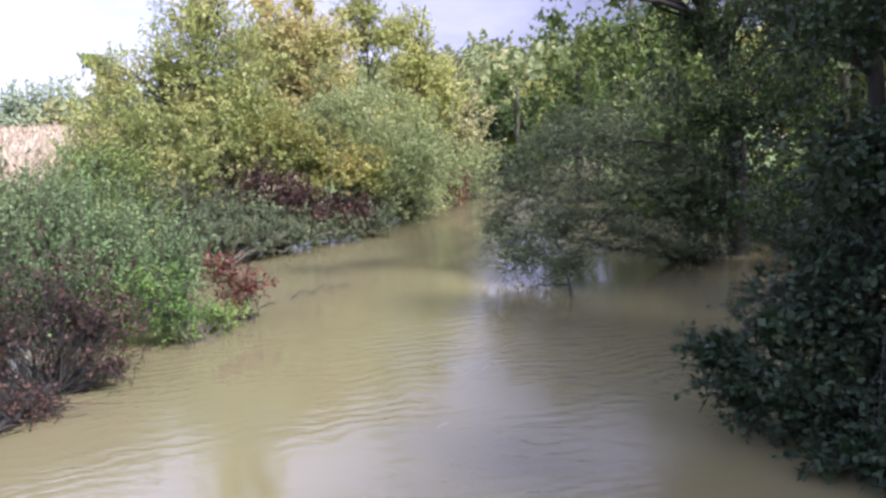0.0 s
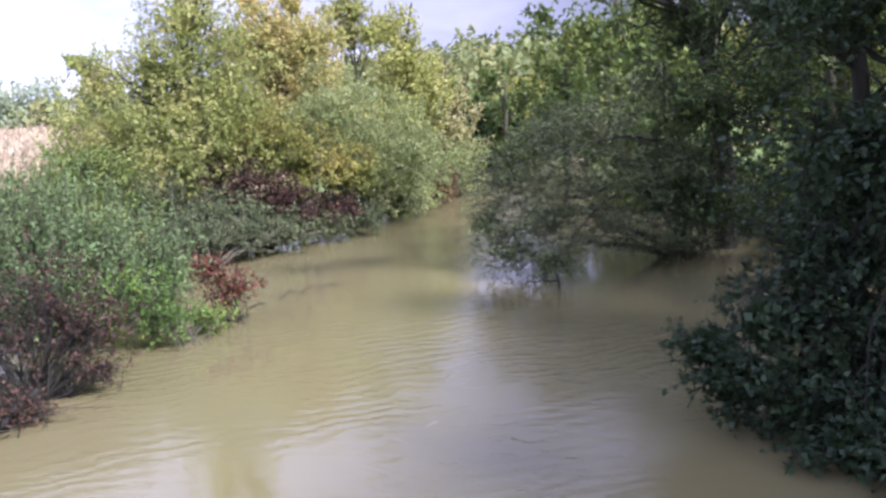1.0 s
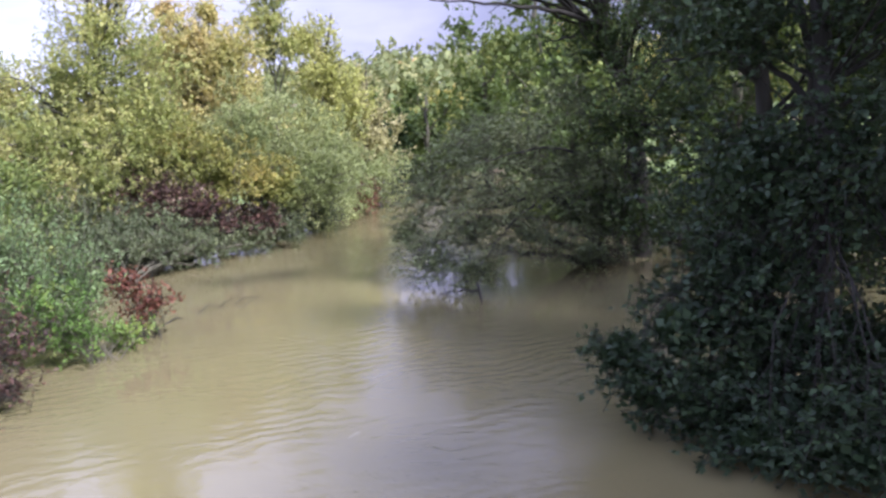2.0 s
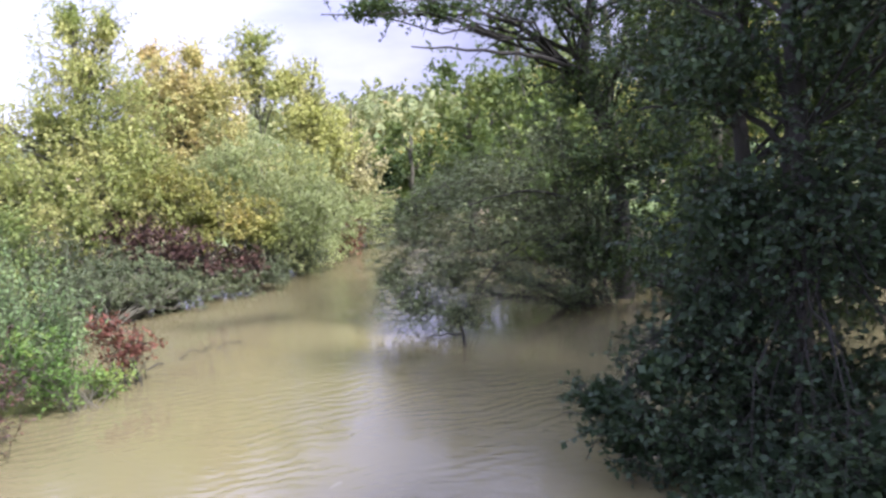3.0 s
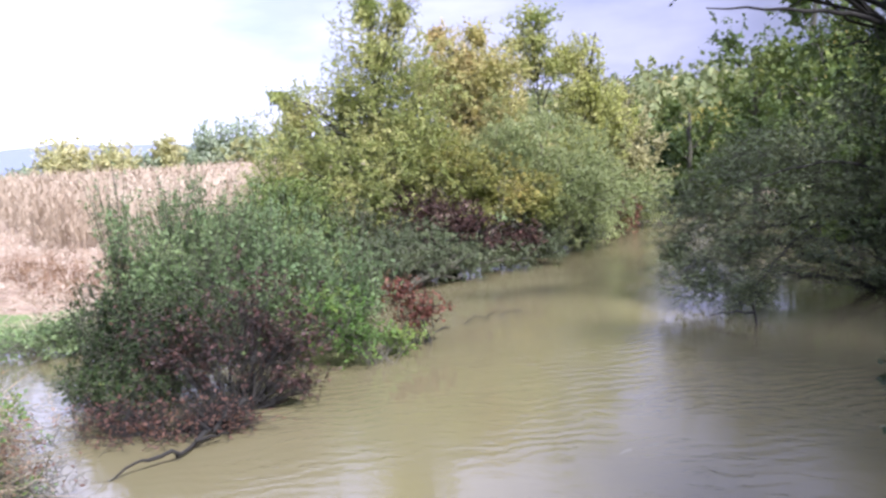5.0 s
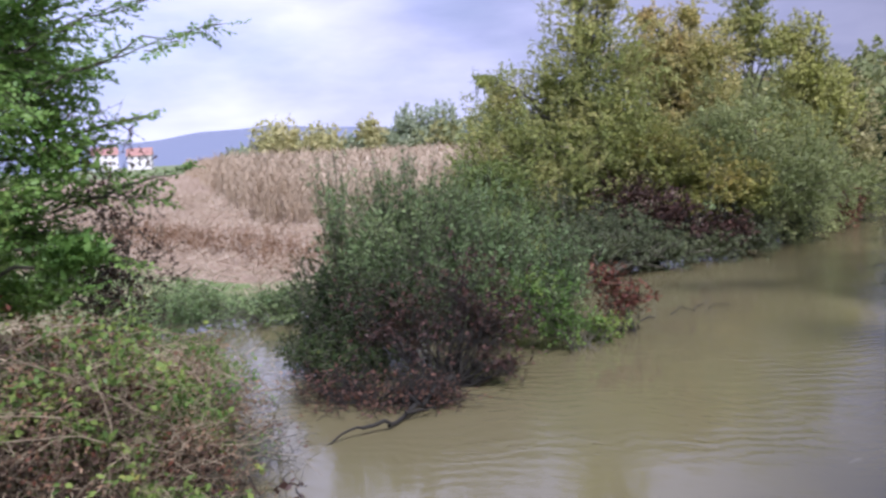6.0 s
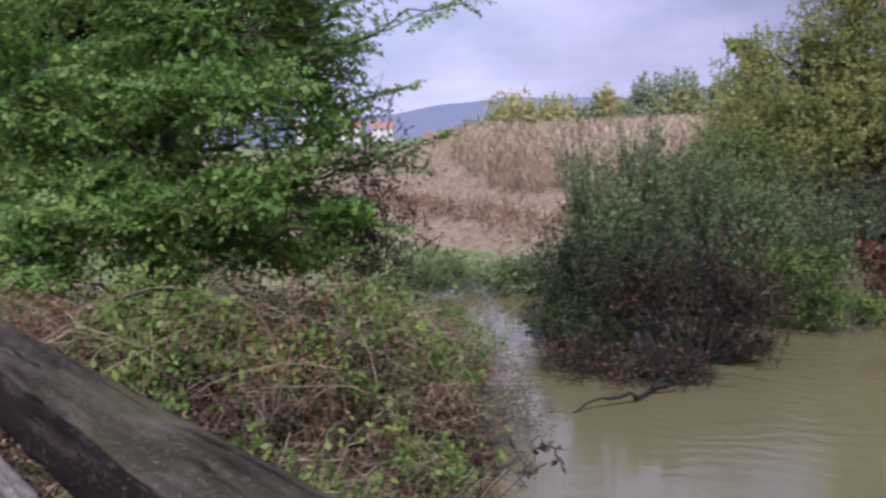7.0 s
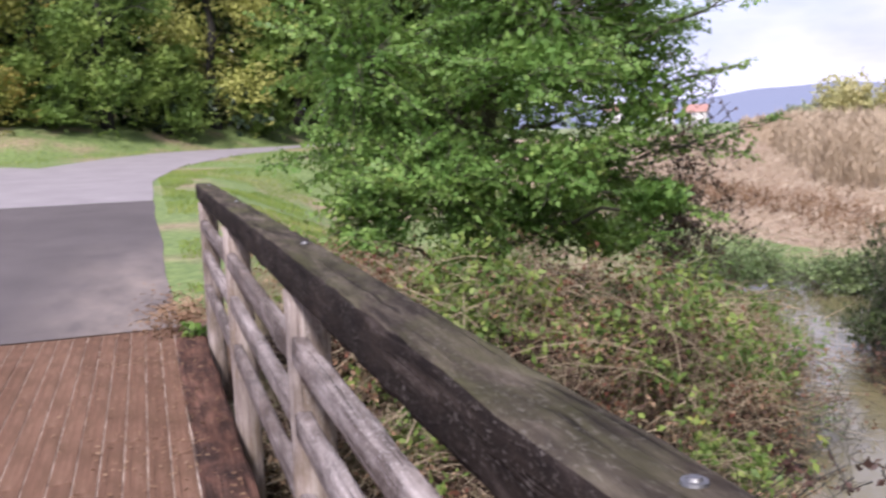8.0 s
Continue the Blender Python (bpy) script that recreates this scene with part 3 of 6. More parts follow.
def ribbon(name, line, half, lift, material, label, category="road", taper=False):
    line = np.array(line, float)
    t = np.linspace(0, len(line) - 1, 60)
    c = np.stack([np.interp(t, np.arange(len(line)), line[:, q]) for q in (0, 1)], 1)
    for _ in range(6):
        c[1:-1] = (c[:-2] + c[1:-1] * 2 + c[2:]) / 4
    d = unit(np.gradient(c, axis=0))
    side = np.stack([-d[:, 1], d[:, 0]], 1)
    across = np.linspace(-1, 1, 13)
    rough = np.random.default_rng(5).normal(0, 0.035, (60, 2))
    for _ in range(10):
        rough[1:-1] = (rough[:-2] + rough[1:-1] * 2 + rough[2:]) / 4
    hw = np.full((60, 13), half)
    if taper:
        hw *= np.sin(np.linspace(0.25, 1, 60) * math.pi)[:, None] ** 0.6 + 0.02
    hw[:, 0] += rough[:, 0]
    hw[:, -1] += rough[:, 1]
    p = c[:, None] + side[:, None] * (across[None] * hw)[..., None]
    z = np.maximum(ground_z(p[..., 0], p[..., 1]), 0.0) + lift
    v = np.concatenate([p, z[..., None]], -1).reshape(-1, 3)
    i = (np.arange(59)[:, None] * 13 + np.arange(12)[None]).ravel()
    ob = new(name, np_mesh(name, v, np.stack([i, i + 1, i + 14, i + 13], 1), material, True))
    return tagged(ob, label, category, kind="structure")


# The lane is darker than the road, changing at a straight edge across it.
LANE = [(-6.74, -2.65), (-12, -2.7), (-17.7, -2.7)]
BEND_ROAD = [(-17.7, -2.7), (-23, -2.65), (-29, -1.6), (-34, 0.6), (-39, 4.2), (-46, 10)]
FORK = [(-24, -4.0), (-29, -6.5), (-33, -11), (-36, -18)]
ROADS = ((LANE, 2.4), (BEND_ROAD, 2.4), (FORK, 3.2))
ribbon("road", LANE, 2.4, 0.008, ASPHALT, "darker asphalt lane beside the bridge")
ribbon("road_bend", BEND_ROAD, 2.4, 0.014, ROADGREY, "paler asphalt road bending away past the trees")
ribbon("road_fork", FORK, 3.2, 0.010, ROADGREY, "paler asphalt fork of the road")


# ---- bridge ----
def worn_beam(x0, x1, y0, y1, z0, z1, step, rng, wob=0.0015, bevel=0.022, side=0):
    """A long timber with rounded, worn edges."""
    bm = bmesh.new()
    n = max(int((x1 - x0) / step), 1)
    prof = []
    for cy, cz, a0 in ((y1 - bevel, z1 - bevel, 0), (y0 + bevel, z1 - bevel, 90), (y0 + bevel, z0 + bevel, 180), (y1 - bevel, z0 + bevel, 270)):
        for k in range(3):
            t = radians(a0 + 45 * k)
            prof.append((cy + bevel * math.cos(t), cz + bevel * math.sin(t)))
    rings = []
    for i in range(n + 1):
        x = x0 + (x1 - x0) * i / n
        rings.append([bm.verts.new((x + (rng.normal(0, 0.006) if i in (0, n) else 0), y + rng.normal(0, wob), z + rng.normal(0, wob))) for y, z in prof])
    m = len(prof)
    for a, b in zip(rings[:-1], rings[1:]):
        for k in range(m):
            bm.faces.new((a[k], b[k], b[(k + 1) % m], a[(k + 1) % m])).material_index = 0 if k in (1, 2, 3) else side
    bm.faces.new(rings[0])
    bm.faces.new(rings[-1][::-1])
    bmesh.ops.recalc_face_normals(bm, faces=bm.faces)
    for f in bm.faces:
        f.smooth = len(f.verts) == 4
    return bm


def pole(a, b, r, rng, sides=12, rings=9, square=2.0):
    """A round pole with an uneven skin and closed ends."""
    bm = bmesh.new()
    a, b = Vector(a), Vector(b)
    d = (b - a).normalized()
    u = d.cross(Vector((0, 0, 1)) if abs(d.z) < 0.9 else Vector((0, 1, 0))).normalized()
    w = d.cross(u)
    loops = []
    for i in range(rings):
        c = a.lerp(b, i / (rings - 1))
        rr = r * (1 + rng.normal(0, 0.012))
        loops.append([bm.verts.new(c + rr * (abs(math.cos(2 * math.pi * (k + 0.5) / sides)) ** square + abs(math.sin(2 * math.pi * (k + 0.5) / sides)) ** square) ** (-1 / square) * (u * math.cos(2 * math.pi * (k + 0.5) / sides) + w * math.sin(2 * math.pi * (k + 0.5) / sides)) + Vector(rng.normal(0, 0.0013, 3))) for k in range(sides)])
    for p, q in zip(loops[:-1], loops[1:]):
        for k in range(sides):
            bm.faces.new((p[k], p[(k + 1) % sides], q[(k + 1) % sides], q[k])).smooth = True
    for loop, s in ((loops[0], -1), (loops[-1], 1)):
        tip = bm.verts.new(sum((v.co for v in loop), Vector()) / sides + d * s * r * 0.12)
        for k in range(sides):
            bm.faces.new((loop[k], loop[(k + 1) % sides], tip))
    bmesh.ops.recalc_face_normals(bm, faces=bm.faces)
    return bm


wood_rng = np.random.default_rng(11)
RAIL_TOP, RAIL_X0, RAIL_X1 = 1.15, -6.50, 7.6
POSTS = [-6.17 + 2.04 * k for k in range(7)]
railing = new("bridge_railing")
railing.location = (0, 0, 0)
tagged(railing, "weathered timber bridge railing with round posts and a heavy mossy handrail", "railing")
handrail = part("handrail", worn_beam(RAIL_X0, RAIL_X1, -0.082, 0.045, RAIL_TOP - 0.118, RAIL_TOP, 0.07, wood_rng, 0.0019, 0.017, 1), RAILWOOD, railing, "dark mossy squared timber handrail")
handrail.data.materials.append(RAILSIDE)
for k, px in enumerate(POSTS):
    part("post", pole((px, -0.02, -0.42), (px, -0.02, RAIL_TOP - 0.12), 0.066, wood_rng, 20, 12, 2.4), POSTWOOD, railing)
for k, (xa, xb) in enumerate(zip(POSTS[:-1], POSTS[1:])):
    for h in (0.815, 0.595, 0.345):
        rail = part("rail", worn_beam(xa + 0.005, xb - 0.005, -0.076, -0.032, h, h + 0.088, 0.12, wood_rng, 0.0016, 0.011), POLEWOOD, railing)
        rail.matrix_basis = Matrix.Translation((xa, 0, h)) @ Matrix.Rotation(wood_rng.normal(0, 0.006), 4, "Y") @ Matrix.Translation((-xa, 0, -h))
for px in (-6.12, -4.2, -2.175, -0.2, 1.8, 3.85):
    bm = bmesh.new()
    bmesh.ops.create_cone(bm, cap_ends=True, segments=20, radius1=0.0135, radius2=0.0125, depth=0.003, matrix=Matrix.Translation((px, 0.0, RAIL_TOP + 0.0035)))
    bmesh.ops.create_cone(bm, cap_ends=True, segments=14, radius1=0.0085, radius2=0.006, depth=0.004, matrix=Matrix.Translation((px, 0.0, RAIL_TOP + 0.006)))
    part("screw", bm, STEEL, handrail, "galvanised screw with a round washer")

deck = new("bridge_deck")
tagged(deck, "wooden bridge deck of narrow lengthwise planks with sandy joints", "bridge deck", kind="structure")
bm = bmesh.new()
slab(bm, -6.74, 8.0, -3.33, -0.31, -0.20, 0.0005)
part("underlay", bm, SANDJOINT, deck, "sandy bedding in the plank joints")
part("edge_timber", worn_beam(-6.70, 8.0, -0.318, -0.090, -0.22, 0.012, 0.3, wood_rng, 0.005, 0.02), KERBWOOD, deck, "dark wet edge timber")
for gy in (-0.35, -1.8, -3.1):
    bm = bmesh.new()
    slab(bm, -7.4, 8.5, gy - 0.14, gy + 0.14, -0.62, -0.20)
    part("girder", bm, KERBWOOD, deck)
bm = bmesh.new()
slab(bm, -8.2, -6.72, -5.0, 0.25, -3.4, -0.004, 0.003)
abutment = part("abutment", bm, DIRT, None, "")
tagged(abutment, "earth-covered abutment under the bridge end", "abutment", kind="structure")


# ---- trees and bushes on the field side ----
plant("ash_tree", "tall airy ash with yellowing green leaves on the river bank", "tree", (-10.6, 21.2, -1.5),
      [(-11.2, 20.6, 1.2, 1.9, 1.7, 1.7), (-10.9, 21.0, 2.9, 1.6, 1.4, 1.3), (-10.2, 21.0, 4.2, 1.2, 1.1, 1.0, 0.8), (-10.5, 21.2, 5.5, 0.5, 0.5, 0.9, 0.7), (-9.45, 21.0, 5.2, 0.42, 0.4, 0.75, 0.7), (-12.5, 20.4, 2.7, 0.95, 0.9, 0.9, 0.7), (-9.6, 21.6, 2.2, 1.3, 1.2, 1.4),
       (-11.9, 20.0, 1.2, 1.4, 1.1, 1.1), (-12.6, 19.8, 0.3, 1.1, 1.0, 1.3), (-10.2, 20.4, 0.3, 1.3, 1.0, 1.3), (-9.2, 20.9, 1.2, 1.1, 0.9, 1.0), (-12.9, 20.3, 3.3, 0.4, 0.4, 0.2, 0.7)],
      76000, (0.094, 0.048), LEAF_ASH, seed=3, trunk=[(-10.6, 21.2, -1.7), (-10.5, 21.2, 2), (-10.4, 21.2, 6.0)], radius=0.10, per=14, twig=0.6, lump=0.6, up=0.35, gaps=-0.25)
plant("maple_tree", "golden autumn maple behind the riverside bushes", "tree", (-9.2, 25.2, -1.3),
      [(-9.5, 25.0, 3.9, 1.35, 1.2, 1.0), (-9.2, 25.0, 2.8, 1.6, 1.4, 1.2), (-10.5, 25.0, 3.6, 1.1, 1.0, 1.1), (-8.5, 25.2, 3.5, 0.9, 0.9, 0.9), (-10.2, 25.0, 5.0, 0.5, 0.5, 0.5, 0.4), (-8.9, 25.0, 4.9, 0.4, 0.4, 0.5, 0.4), (-8.9, 25.0, 1.4, 1.7, 1.5, 1.3)],
      46000, (0.095, 0.06), LEAF_GOLD, seed=4, trunk=[(-9.2, 25.2, -1.6), (-9.2, 25.2, 2), (-9.4, 25, 4.6)], radius=0.10, per=14, twig=0.5, lump=0.45, gaps=-0.35)
plant("slender_tree", "slender tree with loose green leaf clumps at its top", "tree", (-8.3, 29.4, -1.5),
      [(-8.4, 29.2, 5.85, 0.75, 0.6, 0.42), (-9.0, 29.2, 5.1, 0.6, 0.5, 0.42), (-8.3, 29.2, 5.0, 0.5, 0.5, 0.45), (-8.8, 29.2, 4.2, 0.6, 0.5, 0.45), (-7.9, 29.2, 4.2, 0.5, 0.5, 0.5)],
      8000, (0.11, 0.062), LEAF_ASH, seed=16, trunk=[(-8.3, 29.4, -1.6), (-8.4, 29.3, 2.0), (-8.5, 29.2, 5.8)], radius=0.04, per=12, twig=0.4, lump=0.6, limb_r=0.018)
plant("willow_bush", "rounded grey-green willow bush at the water's edge", "bush", (-6.9, 23.8, -1.6),
      [(-7.3, 23.6, 1.6, 1.6, 1.4, 1.5), (-6.2, 23.9, 0.0, 1.7, 1.4, 1.3), (-7.6, 23.2, 0.6, 1.4, 1.2, 1.4), (-5.6, 24.6, 0.6, 1.2, 1.2, 1.4)],
      36000, (0.105, 0.03), LEAF_WILLOW, seed=5, stems=7, per=14, twig=0.45, up=0.35, lump=0.35)
plant("poplar_tree", "slender yellow-green poplar leaning over the river", "tree", (-7.0, 30.0, -1.5),
      [(-7.0, 30.0, 3.4, 1.0, 1.0, 1.4), (-7.1, 30.2, 1.4, 1.2, 1.2, 1.4), (-6.3, 30.6, 2.0, 0.8, 0.8, 1.1), (-7.5, 29.8, 4.4, 0.6, 0.6, 0.6, 0.6)],
      29000, (0.10, 0.058), LEAF_YELLOW, seed=6, trunk=[(-7.9, 29.8, -1.6), (-7.2, 29.9, 1.6), (-6.5, 30.0, 5.2)], radius=0.09, per=12, twig=0.5, up=0.4, lump=0.5)
plant("pale_tree", "pale yellowish tree at the river bend", "tree", (-6.6, 34.0, -1.4),
      [(-7.2, 34.0, 2.0, 1.3, 1.2, 1.7), (-6.3, 34.2, 0.6, 1.4, 1.3, 1.3)],
      15000, (0.13, 0.07), LEAF_PALE, seed=7, trunk=[(-6.6, 34, -1.5), (-6.3, 34, 3.6)], radius=0.10, per=12, twig=0.5)
plant("dogwood_bush", "dark red-brown dogwood under the trees", "bush", (-8.6, 20.8, -1.55),
      [(-9.0, 20.2, -0.1, 0.9, 0.6, 0.7), (-7.9, 20.5, -0.4, 0.9, 0.6, 0.6), (-6.8, 21.8, -0.9, 0.8, 0.6, 0.5)],
      9000, (0.09, 0.05), LEAF_DOGWOOD, BARK_DARK, seed=8, stems=8, per=10, twig=0.35)
plant("bank_bush", "leafy green bush hanging over the water", "bush", (-9.4, 19.6, -1.6),
      [(-9.4, 19.4, -0.8, 1.5, 0.8, 0.7), (-8.1, 20.2, -1.1, 1.1, 0.7, 0.5), (-10.6, 18.8, -0.5, 1.1, 0.9, 0.9), (-6.6, 22.3, -1.15, 0.9, 0.7, 0.5), (-6.2, 25.2, -1.05, 0.9, 0.9, 0.6)],
      24000, (0.09, 0.040), LEAF_SALLOW, seed=9, stems=7, per=12, twig=0.4)
plant("elder_bush", "tall green elder bush beside the flooded field", "bush", (-12.0, 17.8, -1.5),
      [(-11.7, 18.4, 0.3, 1.4, 1.2, 1.5), (-12.4, 17.6, -0.6, 1.4, 1.2, 1.0), (-10.8, 17.0, -0.7, 1.4, 1.2, 1.0)],
      25000, (0.105, 0.046), LEAF_WOOD, seed=10, stems=7, per=12, twig=0.5, up=0.45)
plant("bank_bush", "low grey-green bush dipping into the water", "bush", (-8.6, 17.9, -1.7),
      [(-8.8, 18.7, -1.0, 1.1, 0.7, 0.6), (-9.9, 17.8, -1.0, 1.0, 0.8, 0.6), (-7.7, 19.6, -1.2, 0.8, 0.6, 0.45), (-6.9, 21.4, -1.3, 0.7, 0.7, 0.4)],
      17000, (0.085, 0.036), LEAF_SALLOW, seed=11, stems=7, per=12, twig=0.4)
plant("hazel_bush", "yellow-green hazel bush at the foot of the trees", "bush", (-7.6, 21.6, -1.5),
      [(-7.6, 21.6, 0.5, 1.2, 0.9, 0.9), (-8.8, 21.2, 1.1, 1.2, 0.9, 0.9), (-6.6, 22.4, 0.1, 0.7, 0.6, 0.6)],
      24000, (0.085, 0.05), LEAF_WOODGOLD, seed=12, stems=7, per=12, twig=0.4)
plant("alder_bush", "low green bush trailing in the current", "bush", (-6.9, 27.0, -1.6),
      [(-6.6, 26.4, -0.7, 1.4, 1.3, 0.95), (-6.3, 28.4, -0.5, 1.2, 1.2, 1.1), (-5.6, 31.5, -0.7, 1.1, 1.4, 1.0)],
      26000, (0.10, 0.05), LEAF_WILLOW, seed=13, stems=6, per=12, twig=0.4)
plant("russet_bush", "russet bush on the far bank", "bush", (-6.4, 29.6, -1.6),
      [(-6.0, 29.4, -1.1, 0.9, 0.7, 0.5), (-5.8, 30.6, -0.9, 0.6, 0.6, 0.5)], 6000, (0.10, 0.05), LEAF_RED, seed=14, stems=6, per=10, twig=0.35)

# ---- flooded thicket in the river margin ----
plant("osier_bush", "blue-green osier thicket standing in flood water", "bush", (-7.8, 11.4, -1.75),
      [(-7.6, 11.6, -0.55, 1.3, 1.0, 0.95), (-8.9, 10.5, -0.3, 1.0, 0.9, 1.0), (-6.5, 12.2, -0.85, 0.8, 0.8, 0.7), (-8.3, 12.4, -0.15, 1.1, 0.9, 1.0), (-9.4, 11.9, 0.05, 0.9, 0.9, 1.0)],
      43000, (0.093, 0.027), LEAF_OSIER, seed=15, stems=14, per=14, twig=0.55, up=1.3, spread=0.40, lump=0.7, shell=1.8, limb_r=0.012)
plant("osier_shoots", "slender osier shoots rising above the thicket", "bush", (-9.0, 10.6, -1.75),
      [(-9.7, 10.5, 0.75, 0.30, 0.3, 0.8), (-9.1, 11.2, 0.75, 0.45, 0.3, 0.6), (-8.5, 11.6, 0.55, 0.4, 0.3, 0.6), (-8.0, 12.0, 0.4, 0.4, 0.3, 0.6), (-9.3, 10.2, 0.4, 0.4, 0.3, 0.6), (-7.3, 12.0, 0.0, 0.4, 0.3, 0.5)],
      4600, (0.085, 0.022), LEAF_OSIER, seed=16, stems=7, per=14, twig=0.8, up=1.9, spread=0.22, limb_r=0.009)
plant("dogwood_thicket", "dark purple-brown dogwood leaning over the water", "bush", (-6.4, 9.0, -1.75),
      [(-6.3, 9.4, -0.6, 0.8, 0.7, 0.7), (-7.0, 8.8, -0.85, 0.75, 0.6, 0.55), (-5.95, 9.8, -0.95, 0.55, 0.55, 0.5), (-5.6, 9.3, -1.35, 0.35, 0.3, 0.2)],
      5000, (0.062, 0.032), LEAF_DOGWOOD, BARK_DARK, seed=17, stems=26, per=8, twig=0.4, limb_r=0.010, lump=0.7, up=0.3, shell=1.8, gaps=-0.2, core=0.03)
plant("privet_bush", "dark green shrub beside the flooded gap", "bush", (-8.4, 9.2, -1.75),
      [(-8.4, 9.4, -0.95, 0.9, 0.7, 0.7), (-9.1, 9.8, -0.75, 0.7, 0.7, 0.8), (-7.5, 9.4, -0.7, 0.8, 0.6, 0.6), (-8.5, 8.8, -1.3, 0.7, 0.5, 0.35), (-7.8, 8.5, -1.35, 0.8, 0.5, 0.3)],
      27000, (0.06, 0.03), LEAF_SHADE, seed=18, stems=8, per=11, twig=0.35, limb_r=0.014)
plant("bright_shrub", "bright green shrub trailing on the water", "bush", (-5.6, 11.6, -1.7),
      [(-6.0, 11.4, -1.15, 0.5, 0.6, 0.42), (-5.6, 12.2, -1.4, 0.4, 0.4, 0.2), (-6.3, 11.2, -0.85, 0.5, 0.5, 0.45)],
      4600, (0.075, 0.034), LEAF_BRIGHT, seed=19, stems=8, per=9, twig=0.35, limb_r=0.010)
plant("russet_shrub", "russet-leaved shrub at the tip of the thicket", "bush", (-5.5, 12.9, -1.7),
      [(-5.5, 12.9, -1.1, 0.42, 0.4, 0.26), (-6.0, 13.1, -0.8, 0.45, 0.4, 0.28)], 1250, (0.085, 0.045), LEAF_RED, BARK_DARK, seed=20, stems=8, per=8, twig=0.35, limb_r=0.010)
plant("drift_brush", "matted red-brown dead branches caught at the waterline", "dead brush", (-6.6, 7.9, -1.75),
      [(-6.9, 7.8, -1.5, 1.1, 0.55, 0.22), (-5.9, 8.3, -1.5, 0.6, 0.4, 0.2)], 2400, (0.065, 0.022), LEAF_DRIFT, BARK_DARK, seed=21, stems=46, per=6, twig=0.5, up=-0.1, limb_r=0.010, floor=-1.64)
plant("marsh_herbs", "green marsh herbs at the edge of the flooded field", "herbs", (-12.4, 11.6, -1.75),
      [(-12.0, 11.4, -1.35, 1.5, 0.8, 0.40), (-13.6, 10.4, -1.3, 1.4, 1.0, 0.40), (-11.0, 13.2, -1.2, 1.3, 1.0, 0.5), (-10.4, 6.6, -1.25, 1.0, 0.9, 0.40)],
      16000, (0.10, 0.034), LEAF_OSIER, seed=22, stems=8, per=10, twig=0.35, up=0.9, limb_r=0.008)

# ---- far side: dark riverside trees ----
plant("sallow_bush", "grey-green sallow arching over the river", "bush", (2.3, 18.5, -1.8),
      [(0.2, 18.0, 1.1, 1.2, 1.1, 0.55), (-0.6, 17.6, 0.75, 1.1, 1.0, 0.55), (-1.4, 17.2, 0.1, 0.9, 0.9, 0.6), (0.3, 17.2, 0.0, 1.2, 1.0, 0.45), (-1.9, 17.0, -0.7, 0.6, 0.7, 0.6), (-0.7, 16.6, -0.6, 1.0, 0.8, 0.4),
       (-1.3, 16.2, -1.15, 0.7, 0.7, 0.4), (-0.5, 15.6, -1.25, 0.5, 0.5, 0.3), (1.2, 18.0, 0.4, 1.0, 0.9, 0.5), (0.6, 16.4, -0.75, 0.8, 0.7, 0.3), (1.3, 18.6, 1.8, 0.9, 0.9, 0.6), (1.5, 17.6, -0.5, 0.8, 0.6, 0.5), (2.1, 17.6, 0.2, 0.8, 0.6, 0.6), (1.6, 17.0, -1.15, 0.6, 0.5, 0.3)],
      42000, (0.085, 0.026), LEAF_SALLOW, BARK_DARK, seed=23, stems=4, per=14, twig=0.65, up=-0.05, limb_r=0.015, lump=0.6, flat=0.5,
      extra=[([(2.3, 18.5, -0.6), (1.2, 17.6, -0.1), (-0.4, 16.8, -0.25)], 0.05, 0.014), ([(2.3, 18.5, 0.2), (1.0, 17.6, 0.9), (-0.8, 17.0, 0.6)], 0.045, 0.012), ([(0.6, 17.2, -0.15), (0.0, 16.2, -0.6), (-0.4, 15.3, -1.1)], 0.026, 0.010)])
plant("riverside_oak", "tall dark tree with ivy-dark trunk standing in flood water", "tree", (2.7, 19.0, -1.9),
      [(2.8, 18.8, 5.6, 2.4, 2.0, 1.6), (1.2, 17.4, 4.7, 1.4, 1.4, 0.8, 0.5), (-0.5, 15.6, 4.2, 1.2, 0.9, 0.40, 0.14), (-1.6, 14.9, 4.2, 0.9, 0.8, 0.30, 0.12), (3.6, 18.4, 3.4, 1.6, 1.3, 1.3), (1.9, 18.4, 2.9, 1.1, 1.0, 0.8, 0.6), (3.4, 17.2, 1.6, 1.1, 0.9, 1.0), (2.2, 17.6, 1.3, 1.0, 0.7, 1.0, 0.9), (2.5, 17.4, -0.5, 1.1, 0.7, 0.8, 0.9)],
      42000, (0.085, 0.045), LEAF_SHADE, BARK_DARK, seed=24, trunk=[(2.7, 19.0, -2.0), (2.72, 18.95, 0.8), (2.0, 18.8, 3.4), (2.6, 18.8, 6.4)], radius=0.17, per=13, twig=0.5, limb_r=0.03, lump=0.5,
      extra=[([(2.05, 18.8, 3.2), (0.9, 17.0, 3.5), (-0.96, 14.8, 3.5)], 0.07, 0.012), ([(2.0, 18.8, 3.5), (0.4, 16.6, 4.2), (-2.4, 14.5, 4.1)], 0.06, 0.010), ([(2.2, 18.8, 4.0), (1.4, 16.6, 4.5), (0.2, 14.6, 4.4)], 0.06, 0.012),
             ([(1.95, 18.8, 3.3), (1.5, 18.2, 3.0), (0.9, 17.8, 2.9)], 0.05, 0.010)])
